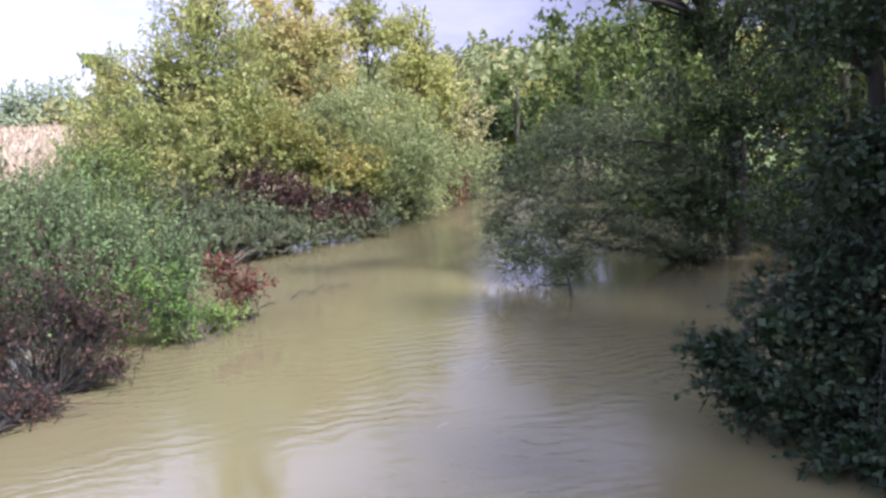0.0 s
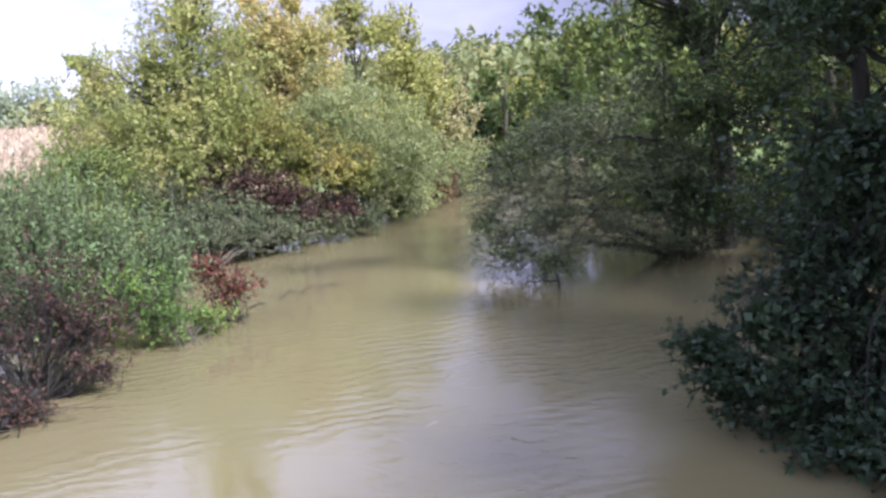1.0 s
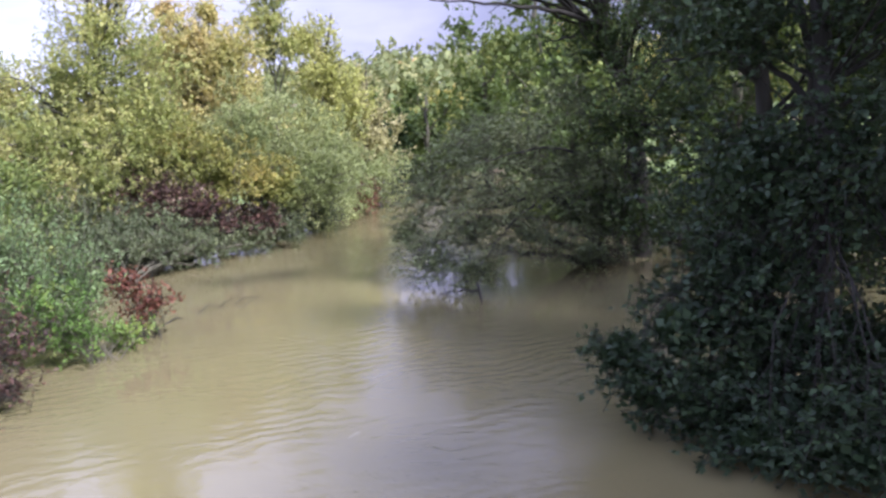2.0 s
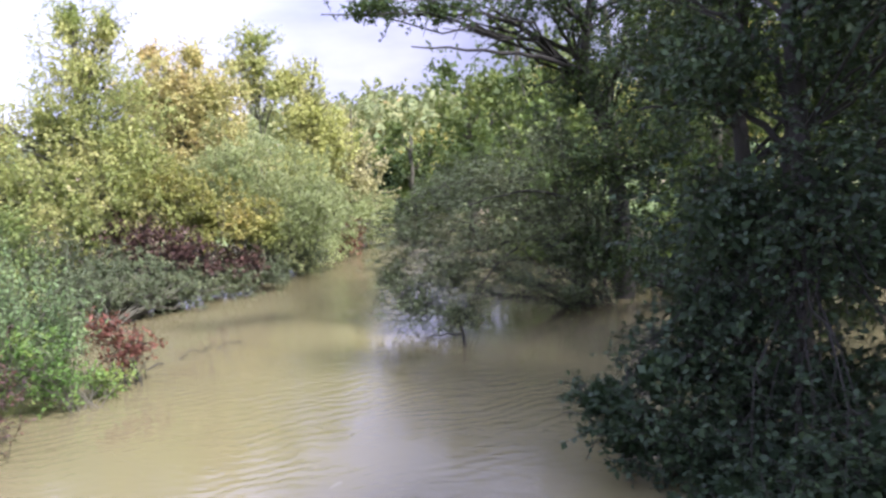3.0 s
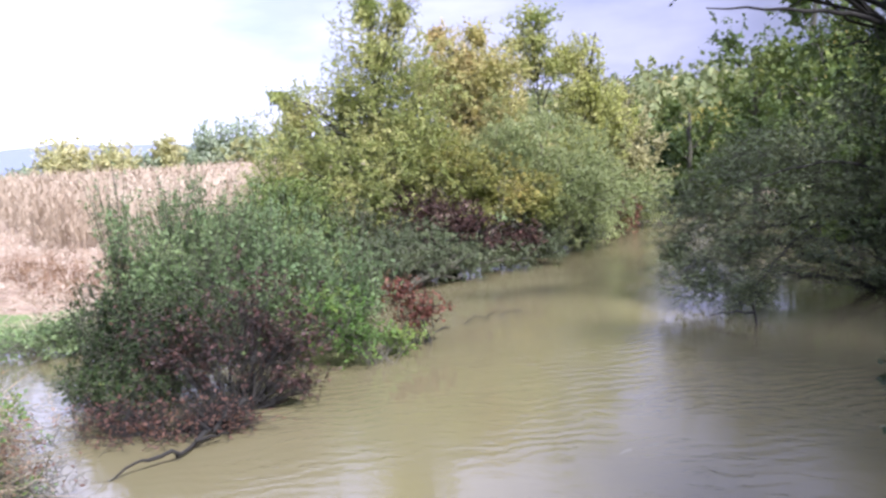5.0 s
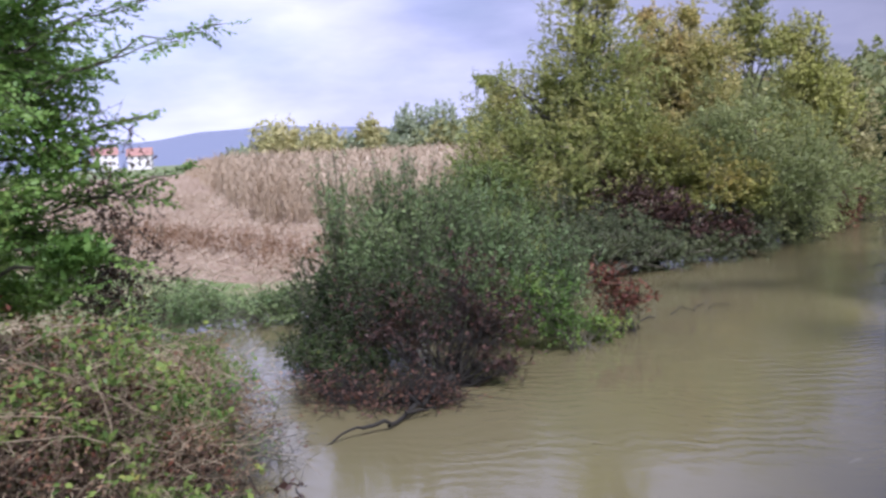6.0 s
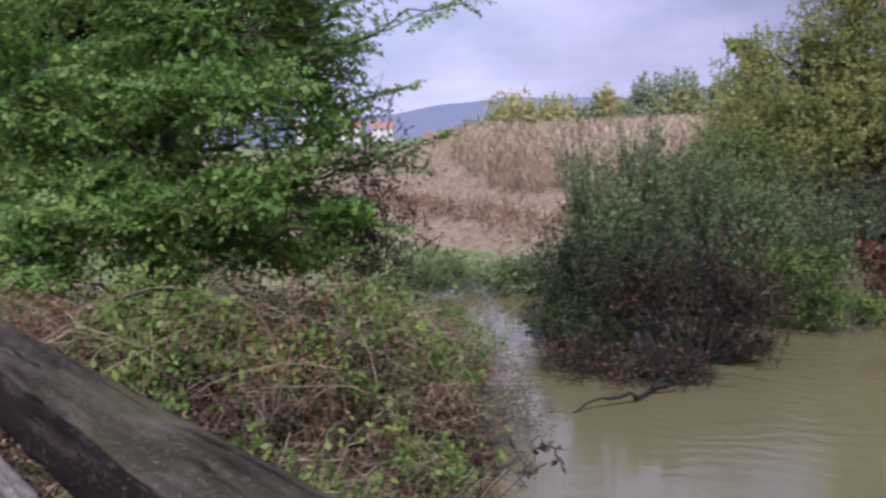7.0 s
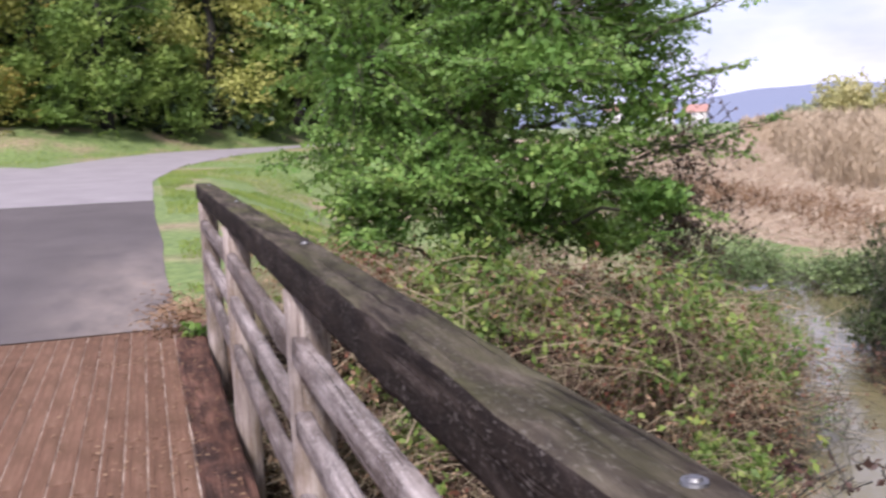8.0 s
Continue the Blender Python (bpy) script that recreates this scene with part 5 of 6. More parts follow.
def brush(name, label, blobs, mats, n_cane, n_leaf, leaf, seed, canemat):
    """A mound of arching canes from the ground, with leaves of one or two kinds."""
    rng = np.random.default_rng(seed)
    bx, by = blobs[0][0], blobs[0][1]
    bz = float(ground_z(bx, by))
    thing = new(name)
    thing.location = (bx, by, bz)
    tagged(thing, label, "thicket", kind="stuff")
    rel = [(b[0] - bx, b[1] - by, b[2] - bz, *b[3:]) for b in blobs]
    goal, out = blob_points(rng, rel, n_cane, 3.0, 0.35)
    wood = Wood()
    spots = []
    for g, o in zip(goal, out):
        if noise.noise(Vector((float(g[0] + bx) * 1.7, float(g[1] + by) * 1.7, float(g[2]) * 1.7 + 21.3))) < -0.18:
            continue
        x, y = g[0] - o[0] * 0.5 + rng.normal(0, 0.3), g[1] - o[1] * 0.5 + rng.normal(0, 0.3)
        z = max(float(ground_z(x + bx, y + by)), WATER_Z - 0.05) - bz
        e = g + np.array([o[0] * 0.3 + rng.normal(0, 0.2), o[1] * 0.3 + rng.normal(0, 0.2), rng.uniform(-0.25, 0.12)])
        p = curve_pts((x, y, z), e, (0, 0, rng.uniform(0.15, 0.5)), 8, rng)
        wood.stem(p, (0.0022 + 0.0085 * rng.random() ** 4) * np.linspace(1, 0.45, 8), 4)
        spots.append(p[2:])
    tall, lean = blob_points(rng, rel, n_cane // 9 if n_cane > 300 else 2, 6.0, 0.2)
    for g, o in zip(tall, lean):
        way = unit(rng.normal(size=3) * np.array([1, 1, 0.25]))
        reach = rng.uniform(0.3, 0.8)
        p = curve_pts(g - way * reach + np.array([0, 0, -0.1]), g + way * reach + np.array([0, 0, -0.05]), (0, 0, rng.uniform(0.05, 0.35)), 8, rng)
        if n_cane > 300 and p[:, 2].min() + bz > WATER_Z:
            wood.stem(p, rng.uniform(0.003, 0.0075) * np.linspace(1, 0.4, 8), 4)
    ends = np.concatenate(spots)
    ends = ends[rng.integers(0, len(ends), n_cane * 11)] + rng.normal(0, 0.07, (n_cane * 11, 3))
    lumps = np.array([noise.noise(Vector((q[0] * 1.7 + bx, q[1] * 1.7 + by, q[2] * 1.7 + 9))) for q in ends.tolist()])
    ends = ends[(ends[:, 2] + bz > WATER_Z + 0.03) & (lumps > 0.0)]
    way = unit(rng.normal(size=ends.shape) * np.array([1, 1, 0.8]) + np.array([0, 0, 0.25])) * rng.uniform(0.10, 0.34, (len(ends), 1))
    wood.sticks(ends, ends + way, 0.0030, 0.0012)
    tagged(mesh_part("canes", wood.mesh("canes", canemat), thing), kind="stuff")
    spots = np.concatenate(spots)
    for mat, share, lname, size in mats:
        k = int(n_leaf * share)
        if lname == "leaf_litter":
            # Dark leaves fill the lower mound, standing in for shade between the canes.
            p = blob_points(rng, [(b[0], b[1], b[2] - 0.45 * b[5], b[3], b[4], b[5] * 0.6) for b in rel], k, 3.0, 0.1)[0]
            ln = leaf * size * rng.uniform(0.8, 1.9, len(p))
            keep = p[:, 2] + bz > WATER_Z + 0.01
            p, ln = p[keep], ln[keep]
            v, f = leaves(p, rng.normal(size=p.shape) * np.array([1, 1, 0.4]), rng.normal(size=p.shape) * 0.5 + np.array([0, 0, 0.9]), ln, ln * 0.7)
            tagged(mesh_part(lname, np_mesh(lname, v, f, mat), thing), kind="stuff")
            continue
        hubs = np.concatenate([spots[rng.integers(0, len(spots), k // 40)], blob_points(rng, rel, k // 40, 3.0, 0.4)[0]])
        p = np.repeat(hubs, 20, axis=0)
        p = p + rng.normal(0, 0.075, p.shape)
        patch = np.array([noise.noise(Vector((float(q[0] + bx) * 1.15, float(q[1] + by) * 1.15, float(q[2]) * 1.2 + 4.7))) for q in p])
        if lname != "green_leaf":
            patch = 0.10 - patch
        p = p[(patch > 0.0) & (p[:, 2] + bz > WATER_Z + 0.01)]
        hollow = np.array([noise.noise(Vector((float(q[0] + bx) * 1.7, float(q[1] + by) * 1.7, float(q[2]) * 1.7 + 21.3))) for q in p])
        p = p[hollow > -0.13]
        k = len(p)
        ln = leaf * size * rng.uniform(0.45, 1.35, k)
        v, f = leaves(p, rng.normal(size=(k, 3)) + np.array([0, 0, -0.2]), rng.normal(size=(k, 3)) * 0.9 + np.array([0, 0, 0.55]), ln, ln * 0.55)
        tagged(mesh_part(lname, np_mesh(lname, v, f, mat), thing), kind="stuff")
    return thing


brush("bramble_thicket", "withered brown brambles with scattered yellow-green leaves on the bank",
      [(-6.1, 2.0, -0.25, 1.0, 0.9, 0.65), (-6.9, 1.2, 0.05, 0.8, 0.5, 0.5), (-5.2, 1.8, -0.75, 0.9, 0.8, 0.6), (-4.8, 2.2, -1.15, 0.7, 0.7, 0.42), (-7.2, 2.2, 0.1, 0.8, 0.9, 0.5)],
      [(LEAF_DEAD, 0.58, "withered_leaf", 0.66), (LEAF_BRAMBLE, 1.1, "green_leaf", 1.3), (LEAF_RED, 0.24, "red_leaf", 0.8), (HOLLOW_LITTER, 0.34, "leaf_litter", 0.8)], 950, 26000, 0.060, 301, CANE)
brush("bramble_thicket", "mixed green and dead brambles sloping to the water",
      [(-6.3, 3.4, -0.35, 1.0, 0.8, 0.7), (-7.2, 4.2, -0.35, 0.9, 0.9, 0.6), (-5.7, 3.0, -0.95, 0.8, 0.7, 0.5), (-6.5, 4.3, -0.95, 0.8, 0.7, 0.5), (-7.6, 5.0, -0.9, 0.8, 0.7, 0.5), (-5.3, 3.5, -1.25, 0.6, 0.6, 0.35), (-6.1, 4.6, -1.2, 0.6, 0.5, 0.4)],
      [(LEAF_DEAD, 0.52, "withered_leaf", 0.66), (LEAF_BRAMBLE, 1.2, "green_leaf", 1.25), (LEAF_RED, 0.26, "red_leaf", 0.8), (HOLLOW_LITTER, 0.34, "leaf_litter", 0.8)], 850, 25000, 0.058, 302, CANE)
brush("green_brambles", "fresh green brambles hanging over the flooded gap",
      [(-7.2, 5.2, -0.75, 0.7, 0.6, 0.5), (-8.2, 5.9, -0.95, 0.8, 0.6, 0.42), (-9.2, 6.8, -1.2, 0.8, 0.6, 0.34), (-6.7, 4.8, -0.95, 0.6, 0.5, 0.45)],
      [(LEAF_BRIGHT, 1.6, "green_leaf", 1.1), (LEAF_DEAD, 0.3, "withered_leaf", 0.7), (LEAF_RED, 0.15, "red_leaf", 0.8), (HOLLOW_LITTER, 0.2, "leaf_litter", 0.8)], 420, 15000, 0.055, 307, CANE)
brush("waterside_brambles", "sparse red-tinged brambles hanging into the flood water",
      [(-6.7, 5.5, -1.28, 0.6, 0.45, 0.34), (-5.9, 4.6, -1.3, 0.6, 0.5, 0.32), (-5.3, 3.7, -1.3, 0.5, 0.5, 0.3), (-7.3, 6.2, -1.32, 0.55, 0.45, 0.32), (-8.0, 7.0, -1.42, 0.5, 0.4, 0.22), (-6.2, 5.5, -1.45, 0.45, 0.4, 0.18)],
      [(LEAF_DEAD, 0.5, "withered_leaf", 0.8), (LEAF_RED, 0.35, "red_leaf", 0.9), (LEAF_BRIGHT, 0.25, "green_leaf", 1.0)], 300, 9500, 0.042, 303, BARK)
brush("verge_undergrowth", "leafy undergrowth beside the bridge end",
      [(-7.9, 0.8, 0.2, 0.7, 0.4, 0.35), (-9.0, 1.6, 0.0, 0.9, 0.8, 0.4)],
      [(LEAF_BRAMBLE, 0.6, "green_leaf", 1.0), (LEAF_DEAD, 0.4, "withered_leaf", 0.8)], 160, 8000, 0.05, 304, CANE)
brush("bank_litter", "dry grass, dead stalks and brown leaves on the slope below the railing",
      [(-6.7, 0.75, -0.15, 0.6, 0.45, 0.25), (-6.0, 0.8, -0.5, 0.7, 0.5, 0.35), (-5.2, 0.9, -1.0, 0.7, 0.5, 0.40), (-4.6, 1.1, -1.35, 0.6, 0.6, 0.3), (-6.2, 0.3, -0.75, 0.5, 0.28, 0.5)],
      [(LEAF_DEAD, 0.7, "withered_leaf", 0.7), (HOLLOW_LITTER, 0.5, "leaf_litter", 0.9), (LEAF_BRAMBLE, 0.15, "green_leaf", 0.9)], 420, 10000, 0.055, 305, CANE)
brush("margin_weeds", "brown and green weeds along the edge of the flooded field",
      [(-10.4, 5.8, -1.15, 1.1, 0.9, 0.5), (-12.4, 7.0, -1.2, 1.4, 1.0, 0.45), (-11.2, 4.4, -0.8, 1.2, 0.9, 0.5), (-14.0, 6.2, -1.1, 1.5, 1.2, 0.45), (-9.6, 7.0, -1.3, 0.9, 0.7, 0.4)],
      [(LEAF_DEAD, 0.5, "withered_leaf", 1.0), (LEAF_BRIGHT, 0.7, "green_leaf", 1.2), (HOLLOW_LITTER, 0.3, "leaf_litter", 1.0)], 380, 13000, 0.075, 306, CANE)


# ---- maize field ----
def in_field(x, y):
    """Standing maize: behind a front edge that runs off to the west, with the mown strip before it."""
    front = np.interp(x, (-140, -74, -35, -27, -14), (106, 58, 29.5, 24, 23))
    return (y > front - 0.6 * np.sin(x * 0.9)) & (x < np.interp(y, (20, 60, 120), (-13.5, -20, -60)))


def maize(rng, n, box, height, wide):
    x, y = rng.uniform(box[0], box[1], n), rng.uniform(box[2], box[3], n)
    x = np.round(x / 0.75) * 0.75 + rng.normal(0, 0.06, n)
    keep = in_field(x, y)
    x, y = x[keep], y[keep]
    z = ground_z(x, y)
    k = len(x)
    h = height * rng.uniform(0.82, 1.12, k)
    foot = np.stack([x, y, z], 1)
    tip = foot + np.stack([rng.normal(0, 0.09, k), rng.normal(0, 0.09, k), h], 1)
    w = Wood()
    w.sticks(foot, tip, 0.012 * wide, 0.005 * wide)
    s = rng.uniform(0.15, 1.0, (k, 9))
    p = (foot[:, None] + (tip - foot)[:, None] * s[..., None]).reshape(-1, 3)
    m = len(p)
    a = rng.uniform(0, 2 * np.pi, m)
    ax = np.stack([np.cos(a), np.sin(a), rng.choice([-1.0, 1.0], m) * rng.uniform(0.6, 2.2, m)], 1)
    ln = rng.uniform(0.28, 0.6, m)
    v, f = leaves(p, ax, np.tile([0, 0, 1.0], (m, 1)) + rng.normal(size=(m, 3)) * 0.3, ln, rng.uniform(0.022, 0.046, m) * wide)
    return w, v, f


field_rng = np.random.default_rng(400)
for fname, n, box, wide in (("maize_front", 7600, (-44, -13, 21, 36), 1.2), ("maize_middle", 7000, (-80, -14, 32, 66), 2.0), ("maize_far", 3600, (-140, -25, 60, 108), 4.4)):
    crop = new(fname.replace("_front", "_crop").replace("_middle", "_crop").replace("_far", "_crop"))
    tagged(crop, "dense dry straw-coloured maize standing in the field", "maize", kind="stuff")
    w, v, f = maize(field_rng, n, box, 2.25, wide)
    mesh_part("stalks", w.mesh("stalks", LEAF_CORN), crop)
    mesh_part("blades", np_mesh("blades", v, f, LEAF_CORN), crop)

stub = sheet("stubble", np.arange(-130, -14.4, 0.9), np.arange(12.5, 108, 0.9), lambda x, y: ground_z(x, y) + 0.05 * smooth(y, 13, 15) * smooth(-x, 14.5, 17) - 0.06 * (1 - smooth(y, 13, 15)) - 0.06 * (1 - smooth(-x, 14.5, 17)), FIELD)
tagged(new("stubble_ground", stub), "trampled brown stubble soil of the maize field", "field", kind="structure")

n = 6500
lx = np.concatenate([field_rng.uniform(-46, -14, n), field_rng.uniform(-100, -40, 5500)])
ly = np.concatenate([field_rng.uniform(12.5, 33, n), field_rng.uniform(14, 84, 5500)])
keep = (ground_z(lx, ly) > WATER_Z - 0.05) & ~in_field(lx, ly)
lx, ly = lx[keep], ly[keep]
foot = np.stack([lx, ly, ground_z(lx, ly) + field_rng.uniform(0.05, 0.25, len(lx))], 1)
way = field_rng.uniform(0, 2 * np.pi, len(lx))
tip = foot + np.stack([np.cos(way) * 0.6, np.sin(way) * 0.6, field_rng.uniform(-0.08, 0.35, len(lx))], 1)
w = Wood()
w.sticks(foot, tip, 0.012, 0.006)
straw = new("trodden_maize")
tagged(straw, "flattened maize stalks and pinkish straw lying on the field", "straw", kind="stuff")
mesh_part("stalks", w.mesh("stalks", LEAF_STRAW), straw)
m = 30000
p = foot[field_rng.integers(0, len(foot), m)] + field_rng.normal(0, 0.3, (m, 3)) * np.array([1, 1, 0.25]) + np.array([0, 0, 0.1])
ax = field_rng.normal(size=(m, 3)) * np.array([1, 1, 0.5])
v, f = leaves(p, ax, np.tile([0, 0, 1.0], (m, 1)) + field_rng.normal(size=(m, 3)) * 0.4, field_rng.uniform(0.2, 0.55, m), field_rng.uniform(0.012, 0.032, m))
mesh_part("blades", np_mesh("blades", v, f, LEAF_STRAW), straw)

n = 1500
lx, ly = field_rng.uniform(-29, -15, n), field_rng.normal(18.2, 1.3, n)
patch = np.array([noise.noise(Vector((a * 0.35, b * 0.6, 7.7))) for a, b in zip(lx.tolist(), ly.tolist())])
lx, ly = lx[patch > -0.1], ly[patch > -0.1]
foot = np.stack([lx, ly, ground_z(lx, ly)], 1)
tip = foot + np.stack([field_rng.normal(0, 0.16, len(lx)), field_rng.normal(0, 0.16, len(lx)), field_rng.uniform(0.2, 0.75, len(lx))], 1)
w = Wood()
w.sticks(foot, tip, 0.013, 0.006)
stand = new("dead_stalks")
tagged(stand, "broken red-brown maize stalks standing at the wet field edge", "stalks", kind="stuff")
mesh_part("stalks", w.mesh("stalks", LEAF_DEAD), stand)
m = 4200
pick = field_rng.integers(0, len(foot), m)
p = foot[pick] + (tip - foot)[pick] * field_rng.uniform(0.1, 1, (m, 1))
v, f = leaves(p, field_rng.normal(size=(m, 3)) + np.array([0, 0, -0.7]), field_rng.normal(size=(m, 3)), field_rng.uniform(0.12, 0.4, m), field_rng.uniform(0.015, 0.035, m))
mesh_part("blades", np_mesh("blades", v, f, LEAF_DEAD), stand)

# ---- grass on the verge ----
g_rng = np.random.default_rng(500)


def turf(name, label, n, box, tall, mat):
    x, y = g_rng.uniform(box[0], box[1], n), g_rng.uniform(box[2], box[3], n)
    p = np.stack([x, y, ground_z(x, y)], 1)
    keep = np.array([noise.noise(Vector((float(a) * 0.5, float(b) * 0.5, 3.3))) > -0.12 for a, b in zip(x, y)]) & (p[:, 2] > WATER_Z)
    keep &= ~((y < -0.22 - 0.2 * np.sin(x * 2.3) * np.sin(x * 5.1 + 1) * 0.35) & (y > -5.2) & (x > -24))
    for line, half in ROADS:
        a, b = np.array(line[:-1], float), np.array(line[1:], float)
        for q0, q1 in zip(a, b):
            u = np.clip(((p[:, :2] - q0) @ (q1 - q0)) / ((q1 - q0) @ (q1 - q0)), 0, 1)
            keep &= np.linalg.norm(p[:, :2] - (q0 + u[:, None] * (q1 - q0)), axis=1) > half + 0.05
    p = p[keep]
    k = len(p)
    ax = g_rng.normal(size=(k, 3)) * 0.45 + np.array([0, 0, 1.0])
    ln = tall * g_rng.uniform(0.5, 1.3, k)
    v, f = leaves(p, ax, g_rng.normal(size=(k, 3)), ln, np.full(k, 0.012) + 0.05 * ln)
    ob = new(name, np_mesh(name, v, f, mat))
    return tagged(ob, label, "grass", kind="stuff")


turf("verge_grass", "short sunlit grass on the road verge", 34000, (-26, -6.8, -0.1, 4.0), 0.07, LEAF_GRASS)
turf("bank_grass", "rough grass beyond the road", 16000, (-45, -27, -12, 12), 0.13, LEAF_GRASS)

# ---- fallen branch in the water ----
snag = new("fallen_branch")
snag.location = (-5.82, 7.3, -1.62)
tagged(snag, "bare dark fallen branch lying half in the water", "branch")
w = Wood()
r4 = np.random.default_rng(600)
w.stem(curve_pts((-0.2, 1.40, 0.20), (0.03, -0.15, 0.03), (0.04, 0, 0.03), 9, r4), np.linspace(0.036, 0.024, 9) * r4.uniform(0.85, 1.2, 9), 7)
w.stem(curve_pts((0.03, -0.12, 0.05), (-0.32, -0.90, -0.06), (0.0, 0, 0.20), 9, r4), np.linspace(0.024, 0.008, 9) * r4.uniform(0.85, 1.2, 9), 6)
w.stem(curve_pts((0.0, 0.50, 0.10), (-0.50, 0.72, 0.16), (0, 0, 0.05), 6, r4), np.linspace(0.024, 0.008, 6), 5)
w.stem(curve_pts((0.0, 0.20, 0.08), (0.14, 0.62, 0.05), (0.05, 0, 0.04), 6, r4), np.linspace(0.024, 0.008, 6), 5)
mesh_part("limb", w.mesh("limb", BARK_DARK), snag)

twig_thing = new("drift_twig")
twig_thing.location = (-5.4, 14.9, -1.66)
tagged(twig_thing, "thin drift branch with dead leaves dragging in the current", "branch")
w = Wood()
w.stem(curve_pts((-0.3, -1.2, 0.0), (0.9, 1.6, 0.02), (0, 0, 0.05), 9, r4), np.linspace(0.014, 0.005, 9), 6)
w.stem(curve_pts((0.2, 0.2, 0.02), (0.2, 1.0, 0.06), (0, 0, 0.04), 6, r4), np.linspace(0.009, 0.003, 6), 5)
mesh_part("limb", w.mesh("limb", BARK_DARK), twig_thing)

stick = new("snagged_stick")
stick.location = (-0.40, 14.8, -1.66)
tagged(stick, "dark stick poking out of the water below the sallow", "branch")
w = Wood()
w.stem(curve_pts((0.02, 0, -0.2), (-0.02, 0.05, 0.36), (0.05, 0, 0), 7, r4), np.linspace(0.035, 0.02, 7), 6)
w.stem(curve_pts((0, 0.02, 0.22), (-0.75, 0.3, 0.10), (0, 0, 0.05), 7, r4), np.linspace(0.022, 0.008, 7), 5)
mesh_part("limb", w.mesh("limb", BARK_DARK), stick)

plant("overhanging_twig", "dark-leaved twig hanging over the water by the bank", "twig", (-3.9, 2.6, -1.2),
      [(-3.35, 3.3, -0.52, 0.2, 0.2, 0.08), (-3.65, 3.1, -0.6, 0.2, 0.2, 0.08)], 130, (0.055, 0.03), LEAF_DOGWOOD, BARK_DARK, seed=602, stems=4, per=6, twig=0.2, limb_r=0.006)

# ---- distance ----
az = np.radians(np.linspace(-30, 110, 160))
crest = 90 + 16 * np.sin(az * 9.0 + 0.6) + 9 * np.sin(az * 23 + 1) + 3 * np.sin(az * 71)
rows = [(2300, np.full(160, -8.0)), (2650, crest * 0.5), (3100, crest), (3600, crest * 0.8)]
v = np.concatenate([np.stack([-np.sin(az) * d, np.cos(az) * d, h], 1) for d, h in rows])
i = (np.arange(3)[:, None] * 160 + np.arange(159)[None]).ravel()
tagged(new("distant_hills", np_mesh("distant_hills", v, np.stack([i, i + 1, i + 161, i + 160], 1), HILL, True)), "long wooded ridge on the horizon, coloured haze blue", "hills", kind="structure")


def house(x, y, z, turn, w, d, h):
    thing = new("house")
    thing.matrix_world = pose(x, y, z, 0, 0, turn)
    tagged(thing, "white rendered village house with a red tiled roof", "house", "village houses")
    bm = bmesh.new()
    slab(bm, -w / 2, w / 2, -d / 2, d / 2, -2, h)
    part("wall", bm, WHITEWALL, thing)
    bm = bmesh.new()
    e = 0.5
    pts = [(-w / 2 - e, -d / 2 - e, h - 0.1), (w / 2 + e, -d / 2 - e, h - 0.1), (w / 2 + e, d / 2 + e, h - 0.1), (-w / 2 - e, d / 2 + e, h - 0.1), (-w / 2 - e, 0, h + d * 0.42), (w / 2 + e, 0, h + d * 0.42)]
    q = [bm.verts.new(p) for p in pts]
    for face in ((0, 1, 5, 4), (2, 3, 4, 5), (0, 4, 3), (1, 2, 5), (3, 2, 1, 0)):
        bm.faces.new([q[k] for k in face])
    part("roof", bm, REDTILE, thing)
    for wx in (-w * 0.3, 0, w * 0.3):
        for wz in (1.0, 3.8):
            bm = bmesh.new()
            slab(bm, wx - 0.55, wx + 0.55, -d / 2 - 0.06, -d / 2 + 0.05, wz, wz + 1.3)
            part("window", bm, GLASSDARK, thing)


for x, y, z, turn in ((-345, 221, 2.0, 62), (-337, 233, 1.0, 50), (-358, 205, 3, 70)):
    house(x, y, z, turn, 10, 8, 5.4)

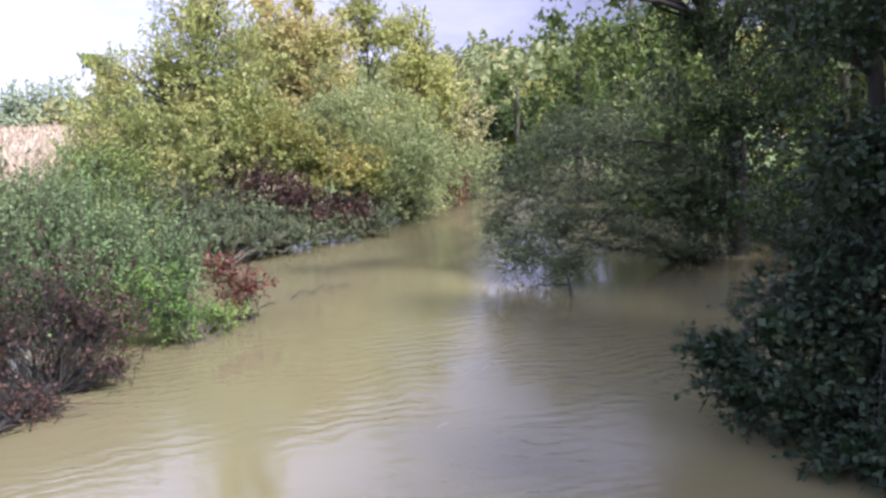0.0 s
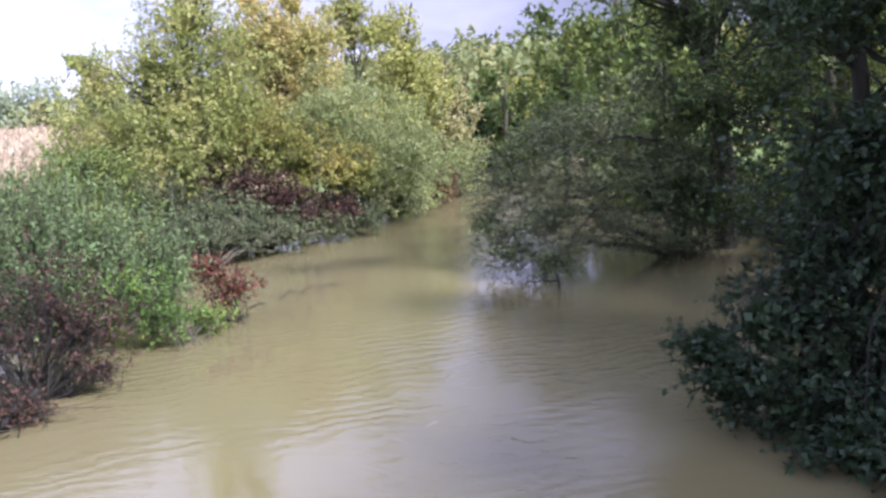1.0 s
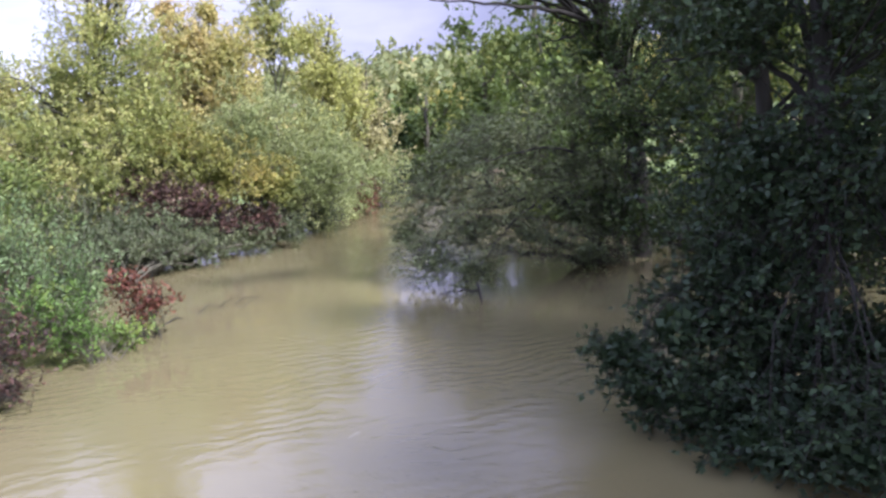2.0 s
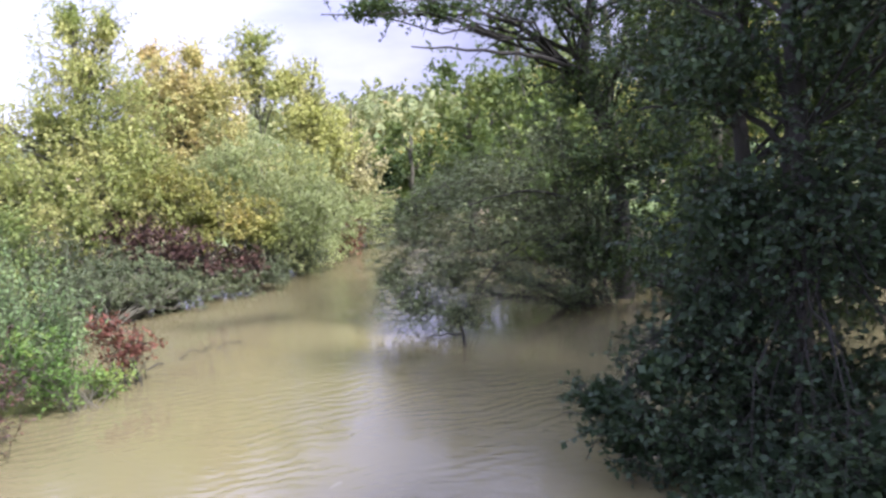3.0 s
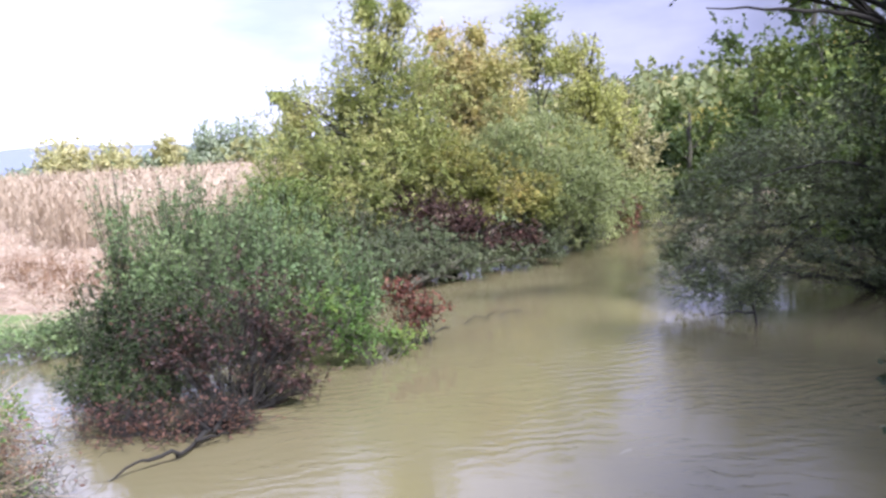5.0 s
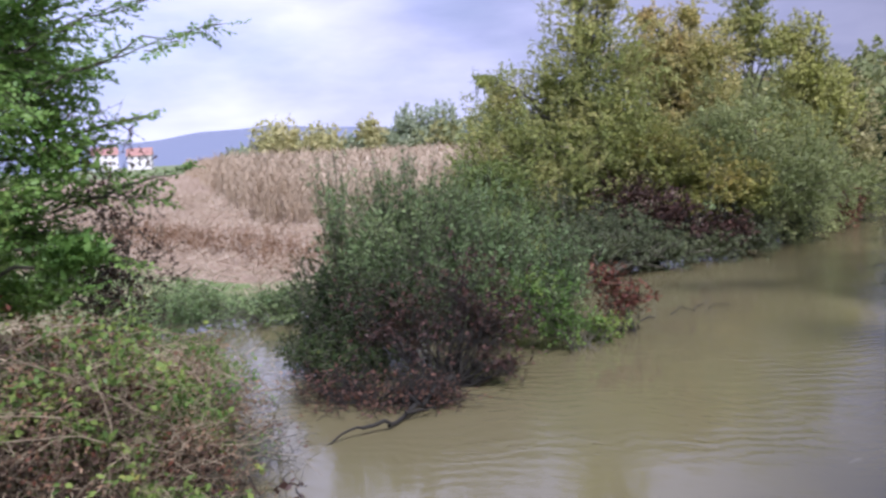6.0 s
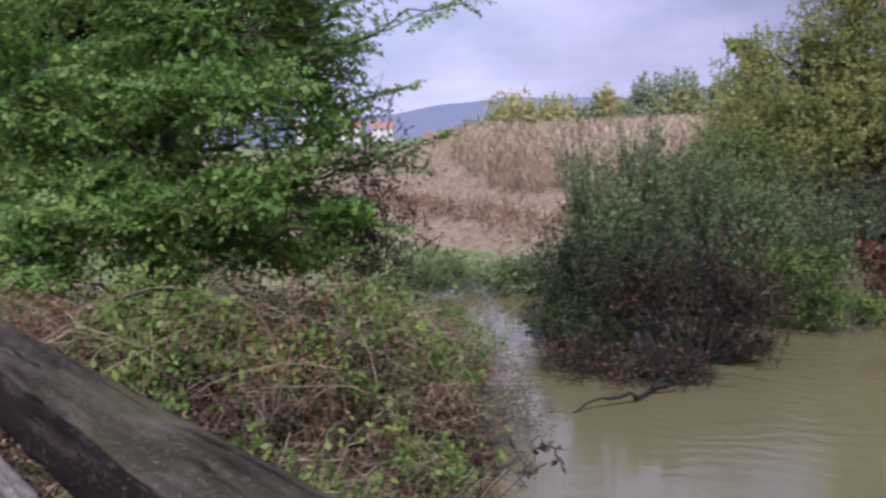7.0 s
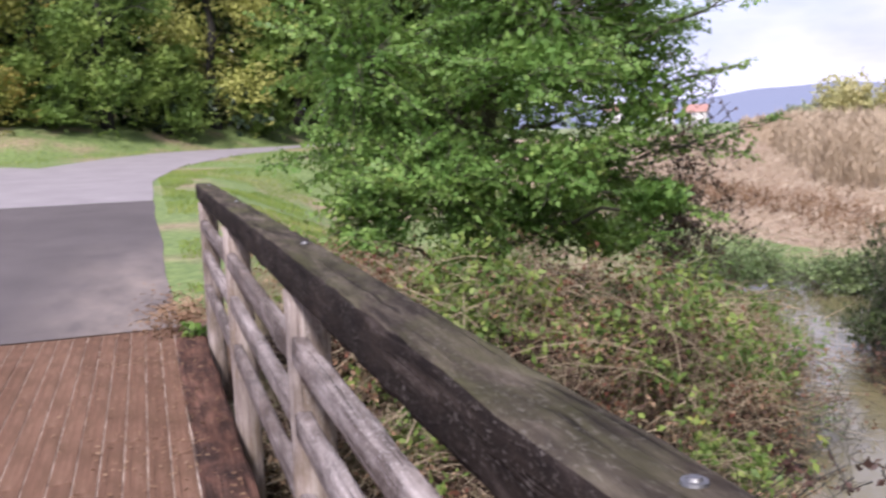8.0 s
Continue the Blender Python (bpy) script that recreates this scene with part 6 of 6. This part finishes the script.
# ---- deck planks ----
p_rng = np.random.default_rng(700)
bm = bmesh.new()
slab(bm, -1.0, 1.0, -0.0490, 0.0490, -0.03, 0.0, 0.002)
plank_mesh = bpy.data.meshes.new("plank")
bm.to_mesh(plank_mesh)
bm.free()
plank_mesh.materials.append(PLANK)
for row in range(29):
    y = -0.37 - row * 0.104
    x = -6.73 + p_rng.uniform(0.3, 1.9)
    edge = -6.73
    while edge < 7.9:
        x = min(x, 7.99)
        length = x - edge
        ob = new("plank", plank_mesh)
        ob.parent = deck
        ob.location = ((edge + x) / 2, y, 0.0035 + 0.0025 * p_rng.random())
        ob.scale = (length / 2 - 0.003, 1, 1)
        edge, x = x, x + p_rng.uniform(1.7, 2.3)

# ---- fallen leaves on the deck edge ----
d_rng = np.random.default_rng(800)
m = 1500
p = np.stack([d_rng.uniform(-6.7, 0.5, m), -0.12 - np.abs(d_rng.normal(0, 0.42, m)), np.full(m, 0.014)], 1)
ax = d_rng.normal(size=(m, 3)) * np.array([1, 1, 0.12])
v, f = leaves(p, ax, d_rng.normal(size=(m, 3)) * 0.25 + np.array([0, 0, 1.0]), d_rng.uniform(0.006, 0.042, m), d_rng.uniform(0.004, 0.018, m))
tagged(new("fallen_leaves", np_mesh("fallen_leaves", v, f, LEAF_DEAD)), "small dry leaves and crumbs scattered along the deck edge", "leaves", kind="stuff")
k = 1500
p = np.stack([d_rng.normal(-7.2, 0.55, k), -0.22 + d_rng.normal(0, 0.16, k), np.zeros(k)], 1)
p = p[(p[:, 0] > -9.0) & ((p[:, 0] < -6.76) | (p[:, 1] < -0.13)) & (p[:, 0] < -6.3)]
p[:, 2] = np.where(p[:, 0] > -6.72, 0.014, np.maximum(ground_z(p[:, 0], p[:, 1]), -0.004) + 0.014)
k = len(p)
v, f = leaves(p, d_rng.normal(size=(k, 3)) * np.array([1, 1, 0.15]), d_rng.normal(size=(k, 3)) * 0.3 + np.array([0, 0, 1.0]), d_rng.uniform(0.02, 0.07, k), d_rng.uniform(0.012, 0.04, k))
tagged(new("leaf_litter", np_mesh("leaf_litter", v, f, LEAF_DEAD)), "brown leaf litter drifted against the end of the deck", "leaves", kind="stuff")
plant("deck_weed", "small green weed growing at the end of the deck", "weed", (-6.35, -0.16, 0.0), [(-6.35, -0.17, 0.05, 0.09, 0.06, 0.04)], 40, (0.07, 0.05), LEAF_BRIGHT, seed=803, stems=2, per=5, twig=0.05, limb_r=0.003, floor=None)
